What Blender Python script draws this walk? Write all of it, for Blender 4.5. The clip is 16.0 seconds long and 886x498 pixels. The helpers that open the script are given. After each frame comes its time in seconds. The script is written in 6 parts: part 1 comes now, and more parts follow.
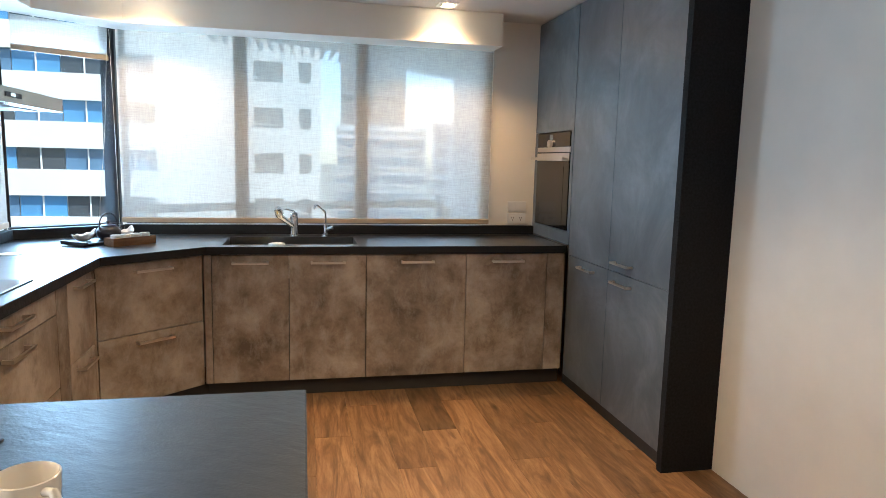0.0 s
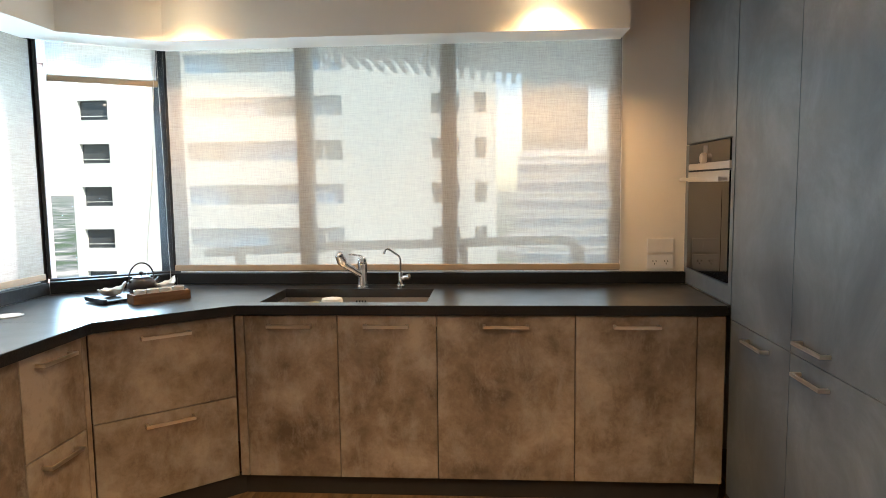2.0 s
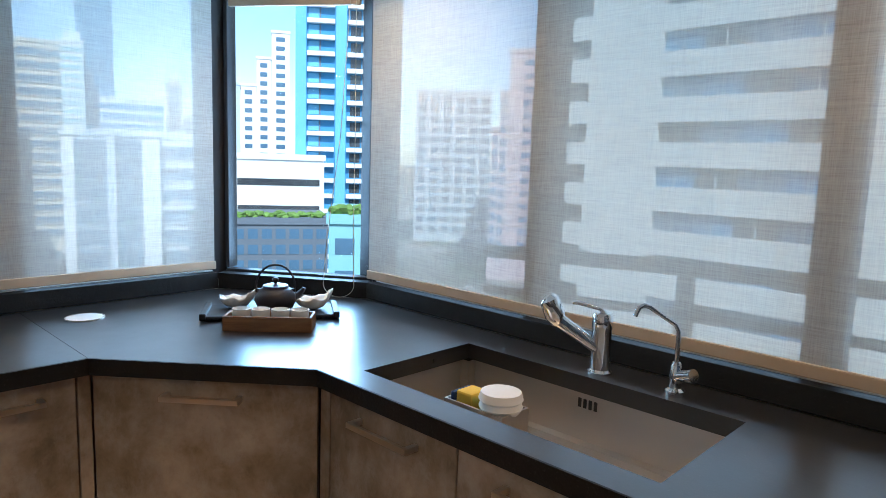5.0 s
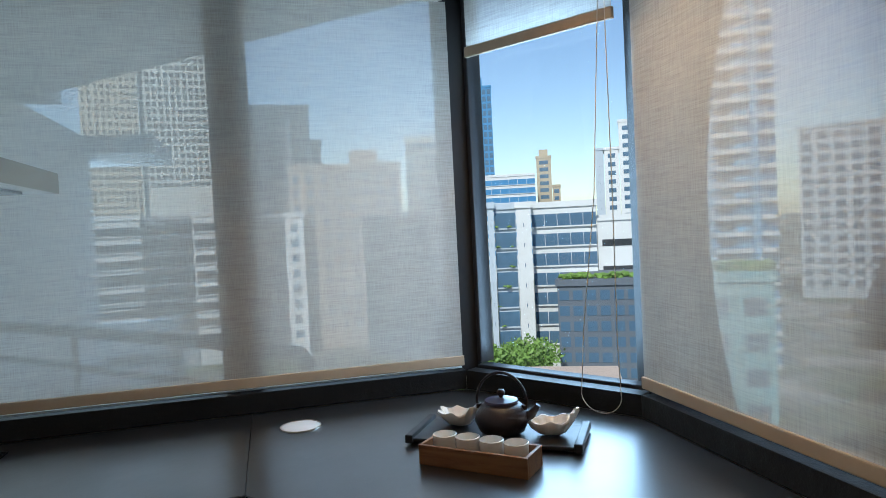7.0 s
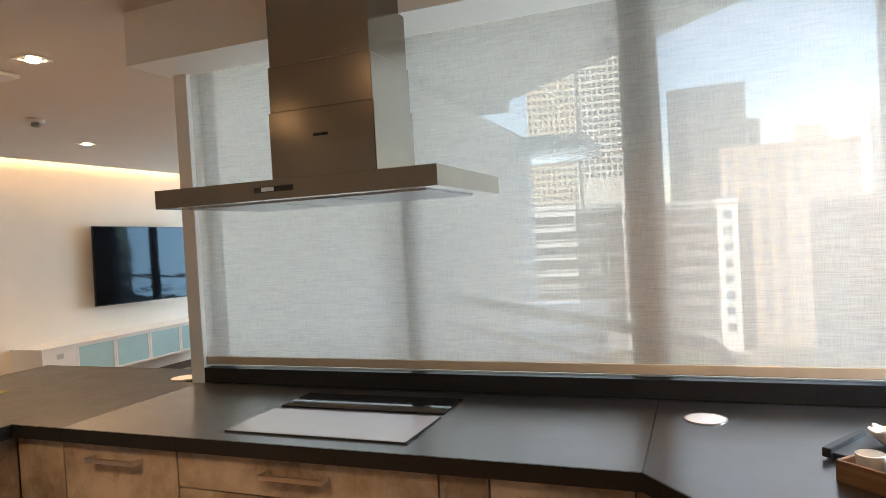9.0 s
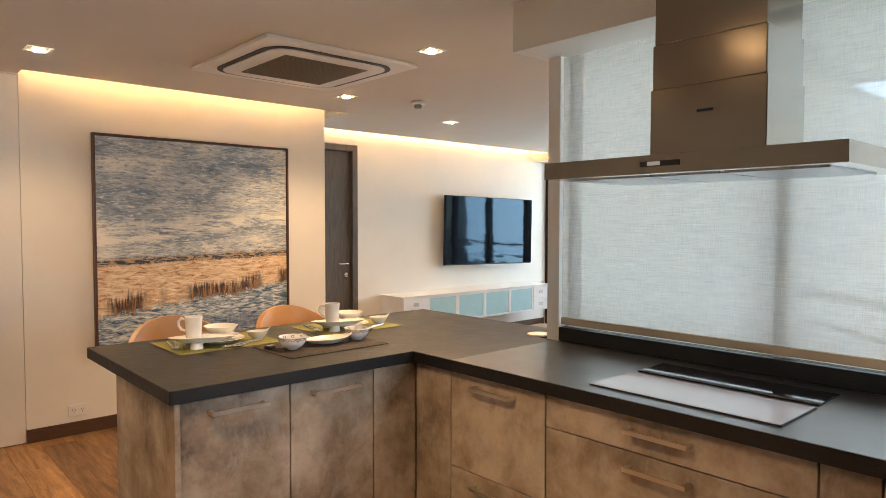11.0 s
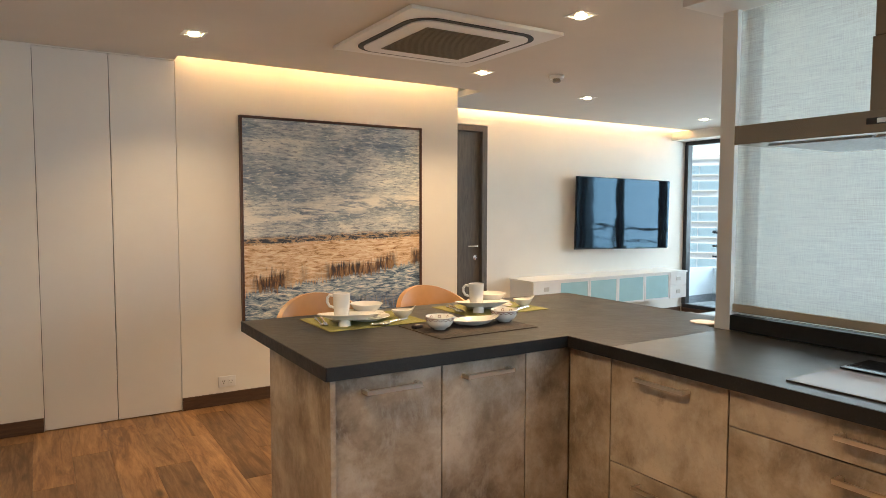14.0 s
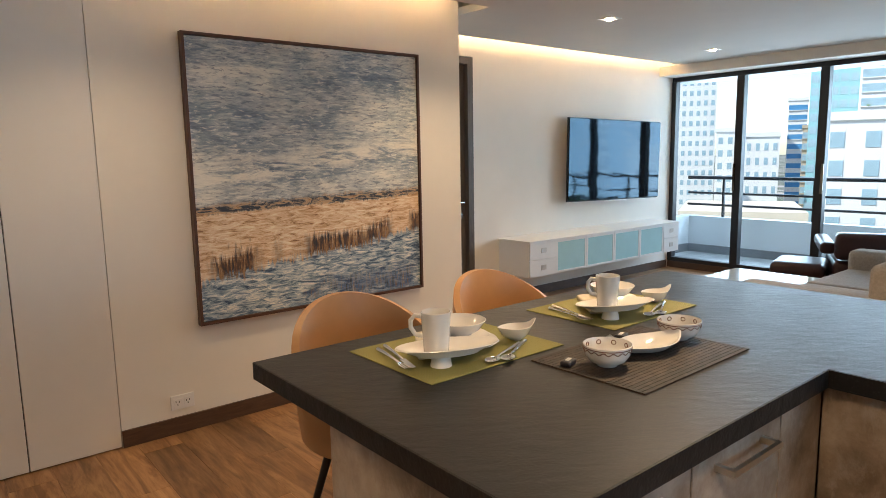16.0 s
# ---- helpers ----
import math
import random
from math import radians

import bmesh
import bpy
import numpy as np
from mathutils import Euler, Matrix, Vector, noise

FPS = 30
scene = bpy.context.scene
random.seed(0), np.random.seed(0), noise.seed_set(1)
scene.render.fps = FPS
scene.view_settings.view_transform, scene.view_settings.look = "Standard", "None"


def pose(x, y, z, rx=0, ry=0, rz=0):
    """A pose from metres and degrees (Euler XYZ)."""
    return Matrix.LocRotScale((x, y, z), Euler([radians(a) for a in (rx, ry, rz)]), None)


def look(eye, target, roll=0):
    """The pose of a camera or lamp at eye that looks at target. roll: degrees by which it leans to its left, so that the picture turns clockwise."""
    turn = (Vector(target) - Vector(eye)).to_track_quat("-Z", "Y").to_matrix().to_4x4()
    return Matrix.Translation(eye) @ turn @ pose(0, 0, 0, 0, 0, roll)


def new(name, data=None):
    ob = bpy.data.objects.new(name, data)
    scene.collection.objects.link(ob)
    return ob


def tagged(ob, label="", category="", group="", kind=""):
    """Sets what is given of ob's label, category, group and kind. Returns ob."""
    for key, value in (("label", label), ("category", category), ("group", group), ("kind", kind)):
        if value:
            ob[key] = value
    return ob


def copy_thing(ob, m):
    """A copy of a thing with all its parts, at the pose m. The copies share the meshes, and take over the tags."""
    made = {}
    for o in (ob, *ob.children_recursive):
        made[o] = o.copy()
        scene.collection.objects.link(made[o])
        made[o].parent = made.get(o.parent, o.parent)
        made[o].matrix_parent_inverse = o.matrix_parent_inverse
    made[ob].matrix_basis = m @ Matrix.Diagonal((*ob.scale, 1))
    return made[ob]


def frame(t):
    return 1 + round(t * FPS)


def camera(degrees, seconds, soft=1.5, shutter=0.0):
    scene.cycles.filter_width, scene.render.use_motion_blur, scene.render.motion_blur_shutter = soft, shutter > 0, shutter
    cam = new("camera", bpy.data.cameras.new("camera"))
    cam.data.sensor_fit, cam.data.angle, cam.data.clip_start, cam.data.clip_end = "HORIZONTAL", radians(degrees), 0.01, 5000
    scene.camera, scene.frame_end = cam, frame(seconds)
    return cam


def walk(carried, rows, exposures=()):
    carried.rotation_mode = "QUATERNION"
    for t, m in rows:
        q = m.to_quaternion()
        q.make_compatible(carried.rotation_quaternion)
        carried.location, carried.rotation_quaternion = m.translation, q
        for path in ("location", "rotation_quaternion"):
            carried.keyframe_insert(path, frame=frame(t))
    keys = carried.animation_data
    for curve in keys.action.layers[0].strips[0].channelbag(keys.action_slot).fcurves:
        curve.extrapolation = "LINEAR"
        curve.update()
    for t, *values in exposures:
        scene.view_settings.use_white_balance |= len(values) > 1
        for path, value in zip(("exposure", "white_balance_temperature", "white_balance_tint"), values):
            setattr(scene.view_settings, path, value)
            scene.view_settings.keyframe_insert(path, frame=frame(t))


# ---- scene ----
cam = camera(68.1, 16.0, soft=0.5)
PATH = [
    (0, (1.604, -4.431, 1.408), (2.020, -2.493, 1.141), 1.4),
    (0.5, (1.792, -4.284, 1.435), (1.955, -2.312, 1.146), 1.0),
    (1, (1.883, -3.998, 1.444), (1.960, -2.013, 1.216), 1.2),
    (1.5, (2.083, -3.737, 1.447), (2.028, -1.745, 1.275), 1.6),
    (2, (2.199, -3.444, 1.423), (2.060, -1.459, 1.230), -0.7),
    (2.5, (2.324, -2.977, 1.387), (2.134, -0.999, 1.164), -0.7),
    (3, (2.396, -2.717, 1.386), (2.310, -0.739, 1.101), 1.0),
    (3.5, (2.407, -2.368, 1.362), (2.273, -0.399, 1.041), 1.5),
    (4, (2.513, -1.985, 1.356), (1.898, -0.107, 1.048), 1.1),
    (4.5, (2.461, -1.745, 1.400), (1.401, -0.073, 1.116), 1.9),
    (7, (2.026, -0.922, 1.431), (0.094, -0.412, 1.362), -2.9),
    (7.5, (2.071, -0.889, 1.453), (0.092, -0.599, 1.405), -2.6),
    (8, (2.069, -0.859, 1.450), (0.070, -0.921, 1.410), -3.1),
    (8.5, (2.078, -0.855, 1.445), (0.121, -1.265, 1.420), -2.9),
    (9, (2.110, -0.860, 1.441), (0.249, -1.591, 1.403), -3.2),
    (9.5, (2.160, -0.903, 1.439), (0.379, -1.813, 1.394), -2.9),
    (10, (2.229, -0.932, 1.429), (0.598, -2.089, 1.383), -1.6),
    (12.5, (2.379, -0.961, 1.425), (1.268, -2.619, 1.290), -0.6),
    (13, (2.392, -0.985, 1.412), (1.319, -2.668, 1.269), -1.2),
    (13.5, (2.402, -1.028, 1.402), (1.353, -2.725, 1.265), -1.3),
    (14, (2.339, -1.159, 1.385), (1.287, -2.855, 1.260), 0.1),
    (14.5, (2.245, -1.371, 1.381), (1.223, -3.085, 1.247), 1.4),
    (15, (2.266, -1.689, 1.386), (1.226, -3.384, 1.171), 0.8),
    (15.5, (2.240, -2.103, 1.378), (1.104, -3.729, 1.121), -0.9),
    (16, (2.241, -2.443, 1.407), (0.986, -3.974, 1.122), -1.0),
]
EXPOSURE = [(0, 1.38, 5850, 8), (1, 1.36, 6150, 9), (2, 1.28, 7000, 10), (2.5, 1.31, 7000, 10), (3.5, 1.41, 7000, 11), (4, 1.10, 5900, 8), (4.5, 0.92, 5500, 7), (7, 0.08, 6200, 9), (7.5, 0.12, 6600, 11), (8, 0.20, 6900, 15), (8.5, 0.63, 7500, 18), (9, 1.02, 7700, 18), (10, 1.28, 7700, 18), (12.5, 1.26, 7100, 11), (13.5, 1.27, 7100, 10), (15, 1.14, 6800, 11), (15.5, 1.06, 6700, 11), (16, 0.87, 6500, 12)]
walk(cam, [(t, look(eye, target, roll)) for t, eye, target, roll in PATH], EXPOSURE)

# ---- world, sun and lamps ----
world = bpy.data.worlds.new("world")
scene.world = world
world.use_nodes = True
wn = world.node_tree
sky = wn.nodes.new("ShaderNodeTexSky")
sky.sky_type, sky.sun_disc = "NISHITA", False
SUN_EL, SUN_AZ = 46, 122
sky.sun_elevation, sky.sun_rotation = radians(SUN_EL), radians(SUN_AZ)
sky.air_density, sky.dust_density, sky.ozone_density = 1.0, 0.6, 1.5
wn.links.new(sky.outputs["Color"], wn.nodes["Background"].inputs["Color"])
wn.nodes["Background"].inputs["Strength"].default_value = 0.15


def lamp(name, kind, energy, color, m, **settings):
    data = bpy.data.lights.new(name, kind)
    data.energy, data.color = energy, color
    for key, value in settings.items():
        if key == "size":
            data.size = value
        elif key == "size_y":
            data.shape, data.size_y = "RECTANGLE", value
        elif key == "angle":
            data.angle = radians(value)
        elif key == "spot":
            data.spot_size, data.spot_blend = radians(value), 0.7
        elif key == "soft":
            data.shadow_soft_size = value
    ob = new(name, data)
    ob.matrix_basis = m
    return ob


SUN_DIR = Vector((math.sin(radians(SUN_AZ)) * math.cos(radians(SUN_EL)), math.cos(radians(SUN_AZ)) * math.cos(radians(SUN_EL)), math.sin(radians(SUN_EL))))
lamp("sun", "SUN", 4.0, (1.0, 0.95, 0.87), look(SUN_DIR * 50, (0, 0, 0)), angle=0.5)
CEIL = 2.36
DAY = (0.66, 0.84, 1.0)
WARM = (1.0, 0.66, 0.33)
# daylight through the real openings
lamp("window_daylight", "AREA", 4.8, DAY, look((1.70, 0.16, 1.56), (1.70, -2, 1.56)), size=2.3, size_y=1.15)
lamp("window_daylight", "AREA", 6.0, DAY, look((-0.16, -1.55, 1.56), (2, -1.55, 1.56)), size=2.3, size_y=1.15)
lamp("window_daylight", "AREA", 13, (0.50, 0.74, 1.0), look((0.16, -0.07, 1.50), (1.2, -1.65, 1.4)), size=0.45, size_y=1.0)
lamp("window_daylight", "AREA", 118, (0.60, 0.81, 1.0), look((-6.75, -4.9, 1.45), (0, -4.9, 1.2)), size=5.0, size_y=1.7)

# ---- materials ----


class Nodes:
    """A short hand for building node materials."""

    def __init__(self, name):
        self.mat = bpy.data.materials.new(name)
        self.mat.use_nodes = True
        self.t = self.mat.node_tree
        self.b = self.t.nodes["Principled BSDF"]
        self.pos = self.add("ShaderNodeTexCoord").outputs["Object"]

    def add(self, kind, **values):
        n = self.t.nodes.new(kind)
        for k, v in values.items():
            n.inputs[k.replace("_", " ")].default_value = v
        return n

    def link(self, a, b):
        self.t.links.new(a, b)
        return self

    def set(self, **values):
        for k, v in values.items():
            self.b.inputs[k.replace("_", " ")].default_value = v
        return self

    def stretch(self, scale, source=None):
        m = self.add("ShaderNodeMapping")
        m.inputs["Scale"].default_value = scale
        self.link(source or self.pos, m.inputs["Vector"])
        return m.outputs["Vector"]

    def world_pos(self):
        return self.add("ShaderNodeNewGeometry").outputs["Position"]

    def noise(self, scale, detail=4, vec=None, rough=0.6, distort=0.0):
        n = self.add("ShaderNodeTexNoise", Scale=scale, Detail=detail, Roughness=rough, Distortion=distort)
        self.link(vec or self.pos, n.inputs["Vector"])
        return n.outputs["Fac"]

    def ramp(self, fac, *stops):
        r = self.add("ShaderNodeValToRGB")
        e = r.color_ramp.elements
        while len(e) < len(stops):
            e.new(0.5)
        for item, (at, c) in zip(e, stops):
            item.position = at
            item.color = (*c, 1) if len(c) == 3 else c
        self.link(fac, r.inputs["Fac"])
        return r.outputs["Color"]

    def mix(self, fac, a, b, mode="MIX"):
        m = self.t.nodes.new("ShaderNodeMix")
        m.data_type, m.blend_type = "RGBA", mode
        for v, i in ((fac, 0), (a, 6), (b, 7)):
            if isinstance(v, (int, float)):
                m.inputs[i].default_value = v
            elif isinstance(v, tuple):
                m.inputs[i].default_value = (*v, 1)
            else:
                self.link(v, m.inputs[i])
        return m.outputs[2]

    def bump(self, height, strength=0.2, distance=0.002):
        n = self.add("ShaderNodeBump", Strength=strength, Distance=distance)
        self.link(height, n.inputs["Height"])
        self.link(n.outputs["Normal"], self.b.inputs["Normal"])
        return self

    def rough(self, fac, lo, hi):
        m = self.add("ShaderNodeMapRange", To_Min=lo, To_Max=hi)
        self.link(fac, m.inputs["Value"])
        self.link(m.outputs["Result"], self.b.inputs["Roughness"])
        return self

    def colour(self, c):
        return self.link(c, self.b.inputs["Base Color"])

    def random(self):
        return self.add("ShaderNodeObjectInfo").outputs["Random"]


def plain(name, c, rough=0.5, metal=0.0, vary=0.06, scale=9.0, bump=0.05, **more):
    """A surface of one colour with faint mottling, uneven gloss and fine relief."""
    n = Nodes(name)
    f = n.noise(scale, 5)
    dark = tuple(v * (1 - vary) for v in c)
    light = tuple(min(1, v * (1 + vary)) for v in c)
    n.colour(n.ramp(f, (0.3, dark), (0.7, light))).set(Metallic=metal, **more)
    n.rough(n.noise(scale * 2.3, 3), max(0.02, rough - 0.07), min(1, rough + 0.07))
    if bump:
        n.bump(n.noise(scale * 25, 3), bump, 0.001)
    return n.mat


def cement_laminate():
    n = Nodes("cement_laminate")
    rnd = n.add("ShaderNodeVectorMath")
    rnd.operation = "ADD"
    n.link(n.world_pos(), rnd.inputs[0])
    n.link(n.random(), rnd.inputs[1])
    p = rnd.outputs[0]
    big = n.noise(2.3, 6, p, 0.60, 0.3)
    blot = n.noise(6.5, 6, p, 0.66, 0.2)
    runs = n.noise(9, 5, n.stretch((1.4, 1.4, 0.75), p), 0.75, 0.3)
    c = n.ramp(n.mix(0.35, big, blot), (0.38, (0.125, 0.090, 0.062)), (0.485, (0.265, 0.207, 0.154)), (0.60, (0.450, 0.380, 0.310)))
    c = n.mix(n.ramp(runs, (0.50, (0, 0, 0)), (0.70, (0.5, 0.5, 0.5))), c, (0.43, 0.40, 0.36))
    c = n.mix(n.ramp(n.mix(0.5, runs, blot), (0.34, (0.5, 0.5, 0.5)), (0.44, (0, 0, 0))), c, (0.115, 0.080, 0.053))
    c = n.mix(n.ramp(n.noise(45, 5, p, 0.75), (0.54, (0, 0, 0)), (0.74, (0.25, 0.25, 0.25))), c, (0.10, 0.075, 0.055))
    n.colour(c).rough(runs, 0.38, 0.56).bump(n.noise(90, 4, p), 0.12, 0.001)
    return n.mat


def slate(name, lo, hi, r0, r1, relief, gloss):
    """Riven stone: shallow flakes drawn out along one way, and fine grain."""
    n = Nodes(name)
    p = n.world_pos()
    turn = n.add("ShaderNodeMapping")
    turn.inputs["Rotation"].default_value = (0, 0, radians(35))
    n.link(p, turn.inputs["Vector"])
    f = n.noise(4, 6, p, 0.65)
    c = n.ramp(f, (0.3, lo), (0.7, hi))
    speck = n.ramp(n.noise(160, 3, p), (0.60, (0, 0, 0)), (0.75, (0.5, 0.5, 0.5)))
    n.colour(n.mix(speck, c, (0.05, 0.05, 0.05))).rough(n.noise(9, 5, p), r0, r1)
    flakes = n.noise(1, 4, n.stretch((18, 36, 30), turn.outputs["Vector"]), 0.5, 0.3)
    n.set(Specular_IOR_Level=gloss, Coat_Weight=0.6 if gloss > 0.9 else 0.0, Coat_Roughness=0.27)
    n.bump(n.mix(0.25, flakes, n.noise(150, 3, p)), relief, 0.006)
    return n.mat


def pantry_finish():
    n = Nodes("dark_slate_laminate")
    p = n.world_pos()
    f = n.noise(2.6, 7, p, 0.66, 0.5)
    c = n.ramp(f, (0.30, (0.052, 0.064, 0.075)), (0.5, (0.094, 0.112, 0.126)), (0.70, (0.160, 0.182, 0.196)))
    c = n.mix(n.ramp(n.noise(14, 5, n.stretch((1, 1, 0.35), p)), (0.5, (0, 0, 0)), (0.8, (0.4, 0.4, 0.4))), c, (0.060, 0.070, 0.078))
    n.colour(c).rough(f, 0.30, 0.46).bump(n.noise(120, 3, p), 0.12, 0.001)
    return n.mat


def plank_wood(name, lo, mid, hi, rough=0.42):
    """Boards with long figured grain, a few knots, and a tone that differs from board to board."""
    n = Nodes(name)
    add = n.add("ShaderNodeVectorMath")
    add.operation = "MULTIPLY_ADD"
    n.link(n.random(), add.inputs[0])
    add.inputs[1].default_value = (37, 91, 13)
    n.link(n.world_pos(), add.inputs[2])
    p = n.stretch((9, 1.1, 9), add.outputs[0])
    warp = n.noise(0.9, 4, p, 0.55, 2.4)
    rings = n.noise(1.5, 6, p, 0.6, 1.8)
    fine = n.noise(9, 4, p, 0.7)
    c = n.ramp(rings, (0.30, lo), (0.46, mid), (0.66, hi))
    c = n.mix(n.ramp(warp, (0.30, (0.75, 0.75, 0.75)), (0.42, (0, 0, 0))), c, lo)
    c = n.mix(n.ramp(fine, (0.45, (0, 0, 0)), (0.75, (0.45, 0.45, 0.45))), c, lo)
    knot = n.add("ShaderNodeTexVoronoi", Scale=1.0)
    n.link(n.stretch((4.2, 1.3, 1), add.outputs[0]), knot.inputs["Vector"])
    c = n.mix(n.ramp(knot.outputs["Distance"], (0.03, (0.85, 0.85, 0.85)), (0.10, (0, 0, 0))), c, (0.06, 0.028, 0.012))
    tint = n.ramp(n.random(), (0.0, (0.54, 0.52, 0.50)), (0.5, (0.84, 0.82, 0.79)), (1.0, (1.14, 1.10, 1.05)))
    n.colour(n.mix(1.0, c, tint, "MULTIPLY")).rough(fine, rough - 0.09, rough + 0.1).bump(fine, 0.12, 0.001)
    return n.mat


def wood(name, lo, hi, rough=0.5, grain=(2, 14, 14)):
    n = Nodes(name)
    p = n.stretch(grain)
    f = n.noise(3, 6, p, 0.65, 1.0)
    n.colour(n.ramp(f, (0.3, lo), (0.7, hi))).rough(f, rough - 0.06, rough + 0.08).bump(n.noise(11, 4, p), 0.12, 0.001)
    return n.mat


def brushed(name, c, rough, grain=(1, 1, 60)):
    n = Nodes(name)
    f = n.noise(14, 3, n.stretch(grain))
    smear = n.noise(2.4, 4)
    n.colour(n.ramp(smear, (0.3, tuple(v * 0.9 for v in c)), (0.7, c))).set(Metallic=1.0)
    n.rough(n.mix(0.5, f, smear), rough - 0.06, rough + 0.1).bump(f, 0.04, 0.0005)
    return n.mat


def blind_fabric():
    """A sheer woven screen: part of the light goes straight through between the threads."""
    n = Nodes("sheer_woven_fabric")
    p = n.world_pos()
    weft = n.noise(1.0, 2, n.stretch((18, 18, 520), p), 0.6)
    warp = n.noise(1.0, 2, n.stretch((480, 480, 18), p), 0.6)
    slub = n.noise(1.0, 3, n.stretch((11, 11, 170), p), 0.6)
    weave = n.mix(0.36, n.mix(0.45, weft, slub), warp)
    clear = n.ramp(weave, (0.36, (0.47, 0.47, 0.47)), (0.50, (0.56, 0.56, 0.56)), (0.64, (0.66, 0.66, 0.66)))
    out = n.t.nodes["Material Output"]
    thin = n.add("ShaderNodeBsdfTransparent", Color=(1, 1, 1, 1))
    back = n.add("ShaderNodeBsdfTranslucent", Color=(0.88, 0.85, 0.78, 1))
    face = n.add("ShaderNodeBsdfDiffuse", Color=(0.86, 0.82, 0.75, 1))
    cloth, both = n.add("ShaderNodeMixShader", Fac=0.5), n.add("ShaderNodeMixShader")
    n.link(back.outputs[0], cloth.inputs[1]).link(face.outputs[0], cloth.inputs[2])
    n.link(clear, both.inputs[0]).link(cloth.outputs[0], both.inputs[1]).link(thin.outputs[0], both.inputs[2])
    n.link(both.outputs[0], out.inputs["Surface"])
    return n.mat


def glass(name, tint=(0.93, 0.97, 0.98), rough=0.0):
    """A thin pane: clear straight through, with the gloss of glass on its face."""
    n = Nodes(name)
    out = n.t.nodes["Material Output"]
    clear = n.add("ShaderNodeBsdfTransparent", Color=(*tint, 1))
    gloss = n.add("ShaderNodeBsdfGlossy", Color=(1, 1, 1, 1), Roughness=rough)
    fres = n.add("ShaderNodeFresnel", IOR=1.25)
    both = n.add("ShaderNodeMixShader")
    n.link(fres.outputs[0], both.inputs[0]).link(clear.outputs[0], both.inputs[1]).link(gloss.outputs[0], both.inputs[2])
    n.link(both.outputs[0], out.inputs["Surface"])
    return n.mat


def glow(name, c, strength):
    n = Nodes(name)
    n.set(Base_Color=(*c, 1), Emission_Color=(*c, 1), Emission_Strength=strength)
    return n.mat


def facade(name, c, rough=0.7):
    n = Nodes(name)
    f = n.noise(0.12, 5)
    n.colour(n.ramp(f, (0.3, tuple(v * 0.88 for v in c)), (0.7, c))).rough(f, rough - 0.1, rough + 0.1)
    return n.mat


CEMENT = cement_laminate()
STONE = slate("honed_dark_stone", (0.007, 0.007, 0.0075), (0.014, 0.0136, 0.0136), 0.25, 0.35, 0.05, 1.0)
RIVEN = slate("riven_dark_stone", (0.007, 0.007, 0.0075), (0.015, 0.0145, 0.014), 0.33, 0.46, 0.31, 0.5)
PANTRY = pantry_finish()
PANTRY_END = plain("black_end_panel", (0.009, 0.009, 0.010), 0.8, vary=0.5, scale=90, bump=0.3, Specular_IOR_Level=0.2)
BEIGE = plain("beige_wall_paint", (0.60, 0.555, 0.49), 0.85, vary=0.05, scale=3, bump=0.2)
CARCASS = plain("dark_carcass", (0.03, 0.027, 0.024), 0.7)
STEEL = brushed("brushed_steel", (0.66, 0.62, 0.575), 0.36)
SATIN = brushed("satin_nickel", (0.72, 0.66, 0.59), 0.29, (60, 60, 1))
HOODSTEEL = brushed("dark_brushed_steel", (0.26, 0.208, 0.155), 0.16, (40, 40, 1))
CHROME = plain("chrome", (0.80, 0.81, 0.83), 0.09, 1.0, 0.02, 5, 0)
WALL = plain("cream_wall_paint", (0.80, 0.765, 0.70), 0.75, vary=0.02, scale=3, bump=0.05)
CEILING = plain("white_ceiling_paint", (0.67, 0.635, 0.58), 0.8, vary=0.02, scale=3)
CLOSET = plain("satin_cream_panel", (0.76, 0.73, 0.68), 0.45, vary=0.02, scale=3)
WHITE = plain("white_lacquer", (0.80, 0.80, 0.79), 0.35, vary=0.02)
PORCELAIN = plain("glazed_porcelain", (0.82, 0.79, 0.74), 0.14, vary=0.03, bump=0)
BLACK = plain("black_metal", (0.015, 0.015, 0.017), 0.4)
RUBBER = plain("black_plastic", (0.02, 0.02, 0.02), 0.5)
OAK = plank_wood("oak_floor_boards", (0.13, 0.062, 0.025), (0.27, 0.140, 0.060), (0.42, 0.245, 0.115))
SKIRT = wood("dark_brown_skirting", (0.060, 0.030, 0.018), (0.115, 0.062, 0.036), 0.45)
DOORWOOD = wood("grey_brown_door_veneer", (0.070, 0.055, 0.043), (0.135, 0.108, 0.085), 0.5, (14, 14, 1.5))
FABRIC = blind_fabric()
BAR = plain("beige_hem_bar", (0.46, 0.36, 0.25), 0.5)
PANE = glass("window_glass")
BLACKGLASS = plain("black_glass", (0.008, 0.008, 0.009), 0.04, vary=0.0, bump=0, Specular_IOR_Level=0.5)

# ---- helpers of the place ----


def box(bm, x0, x1, y0, y1, z0, z1):
    m = Matrix.LocRotScale(((x0 + x1) / 2, (y0 + y1) / 2, (z0 + z1) / 2), None, (abs(x1 - x0), abs(y1 - y0), abs(z1 - z0)))
    return bmesh.ops.create_cube(bm, size=1, matrix=m)["verts"]


def boxes(*rows, bevel=0.0, segments=2):
    bm = bmesh.new()
    for r in rows:
        box(bm, *r)
    if bevel:
        bmesh.ops.bevel(bm, geom=bm.edges[:], offset=bevel, segments=segments, affect="EDGES", profile=0.6)
    return bm


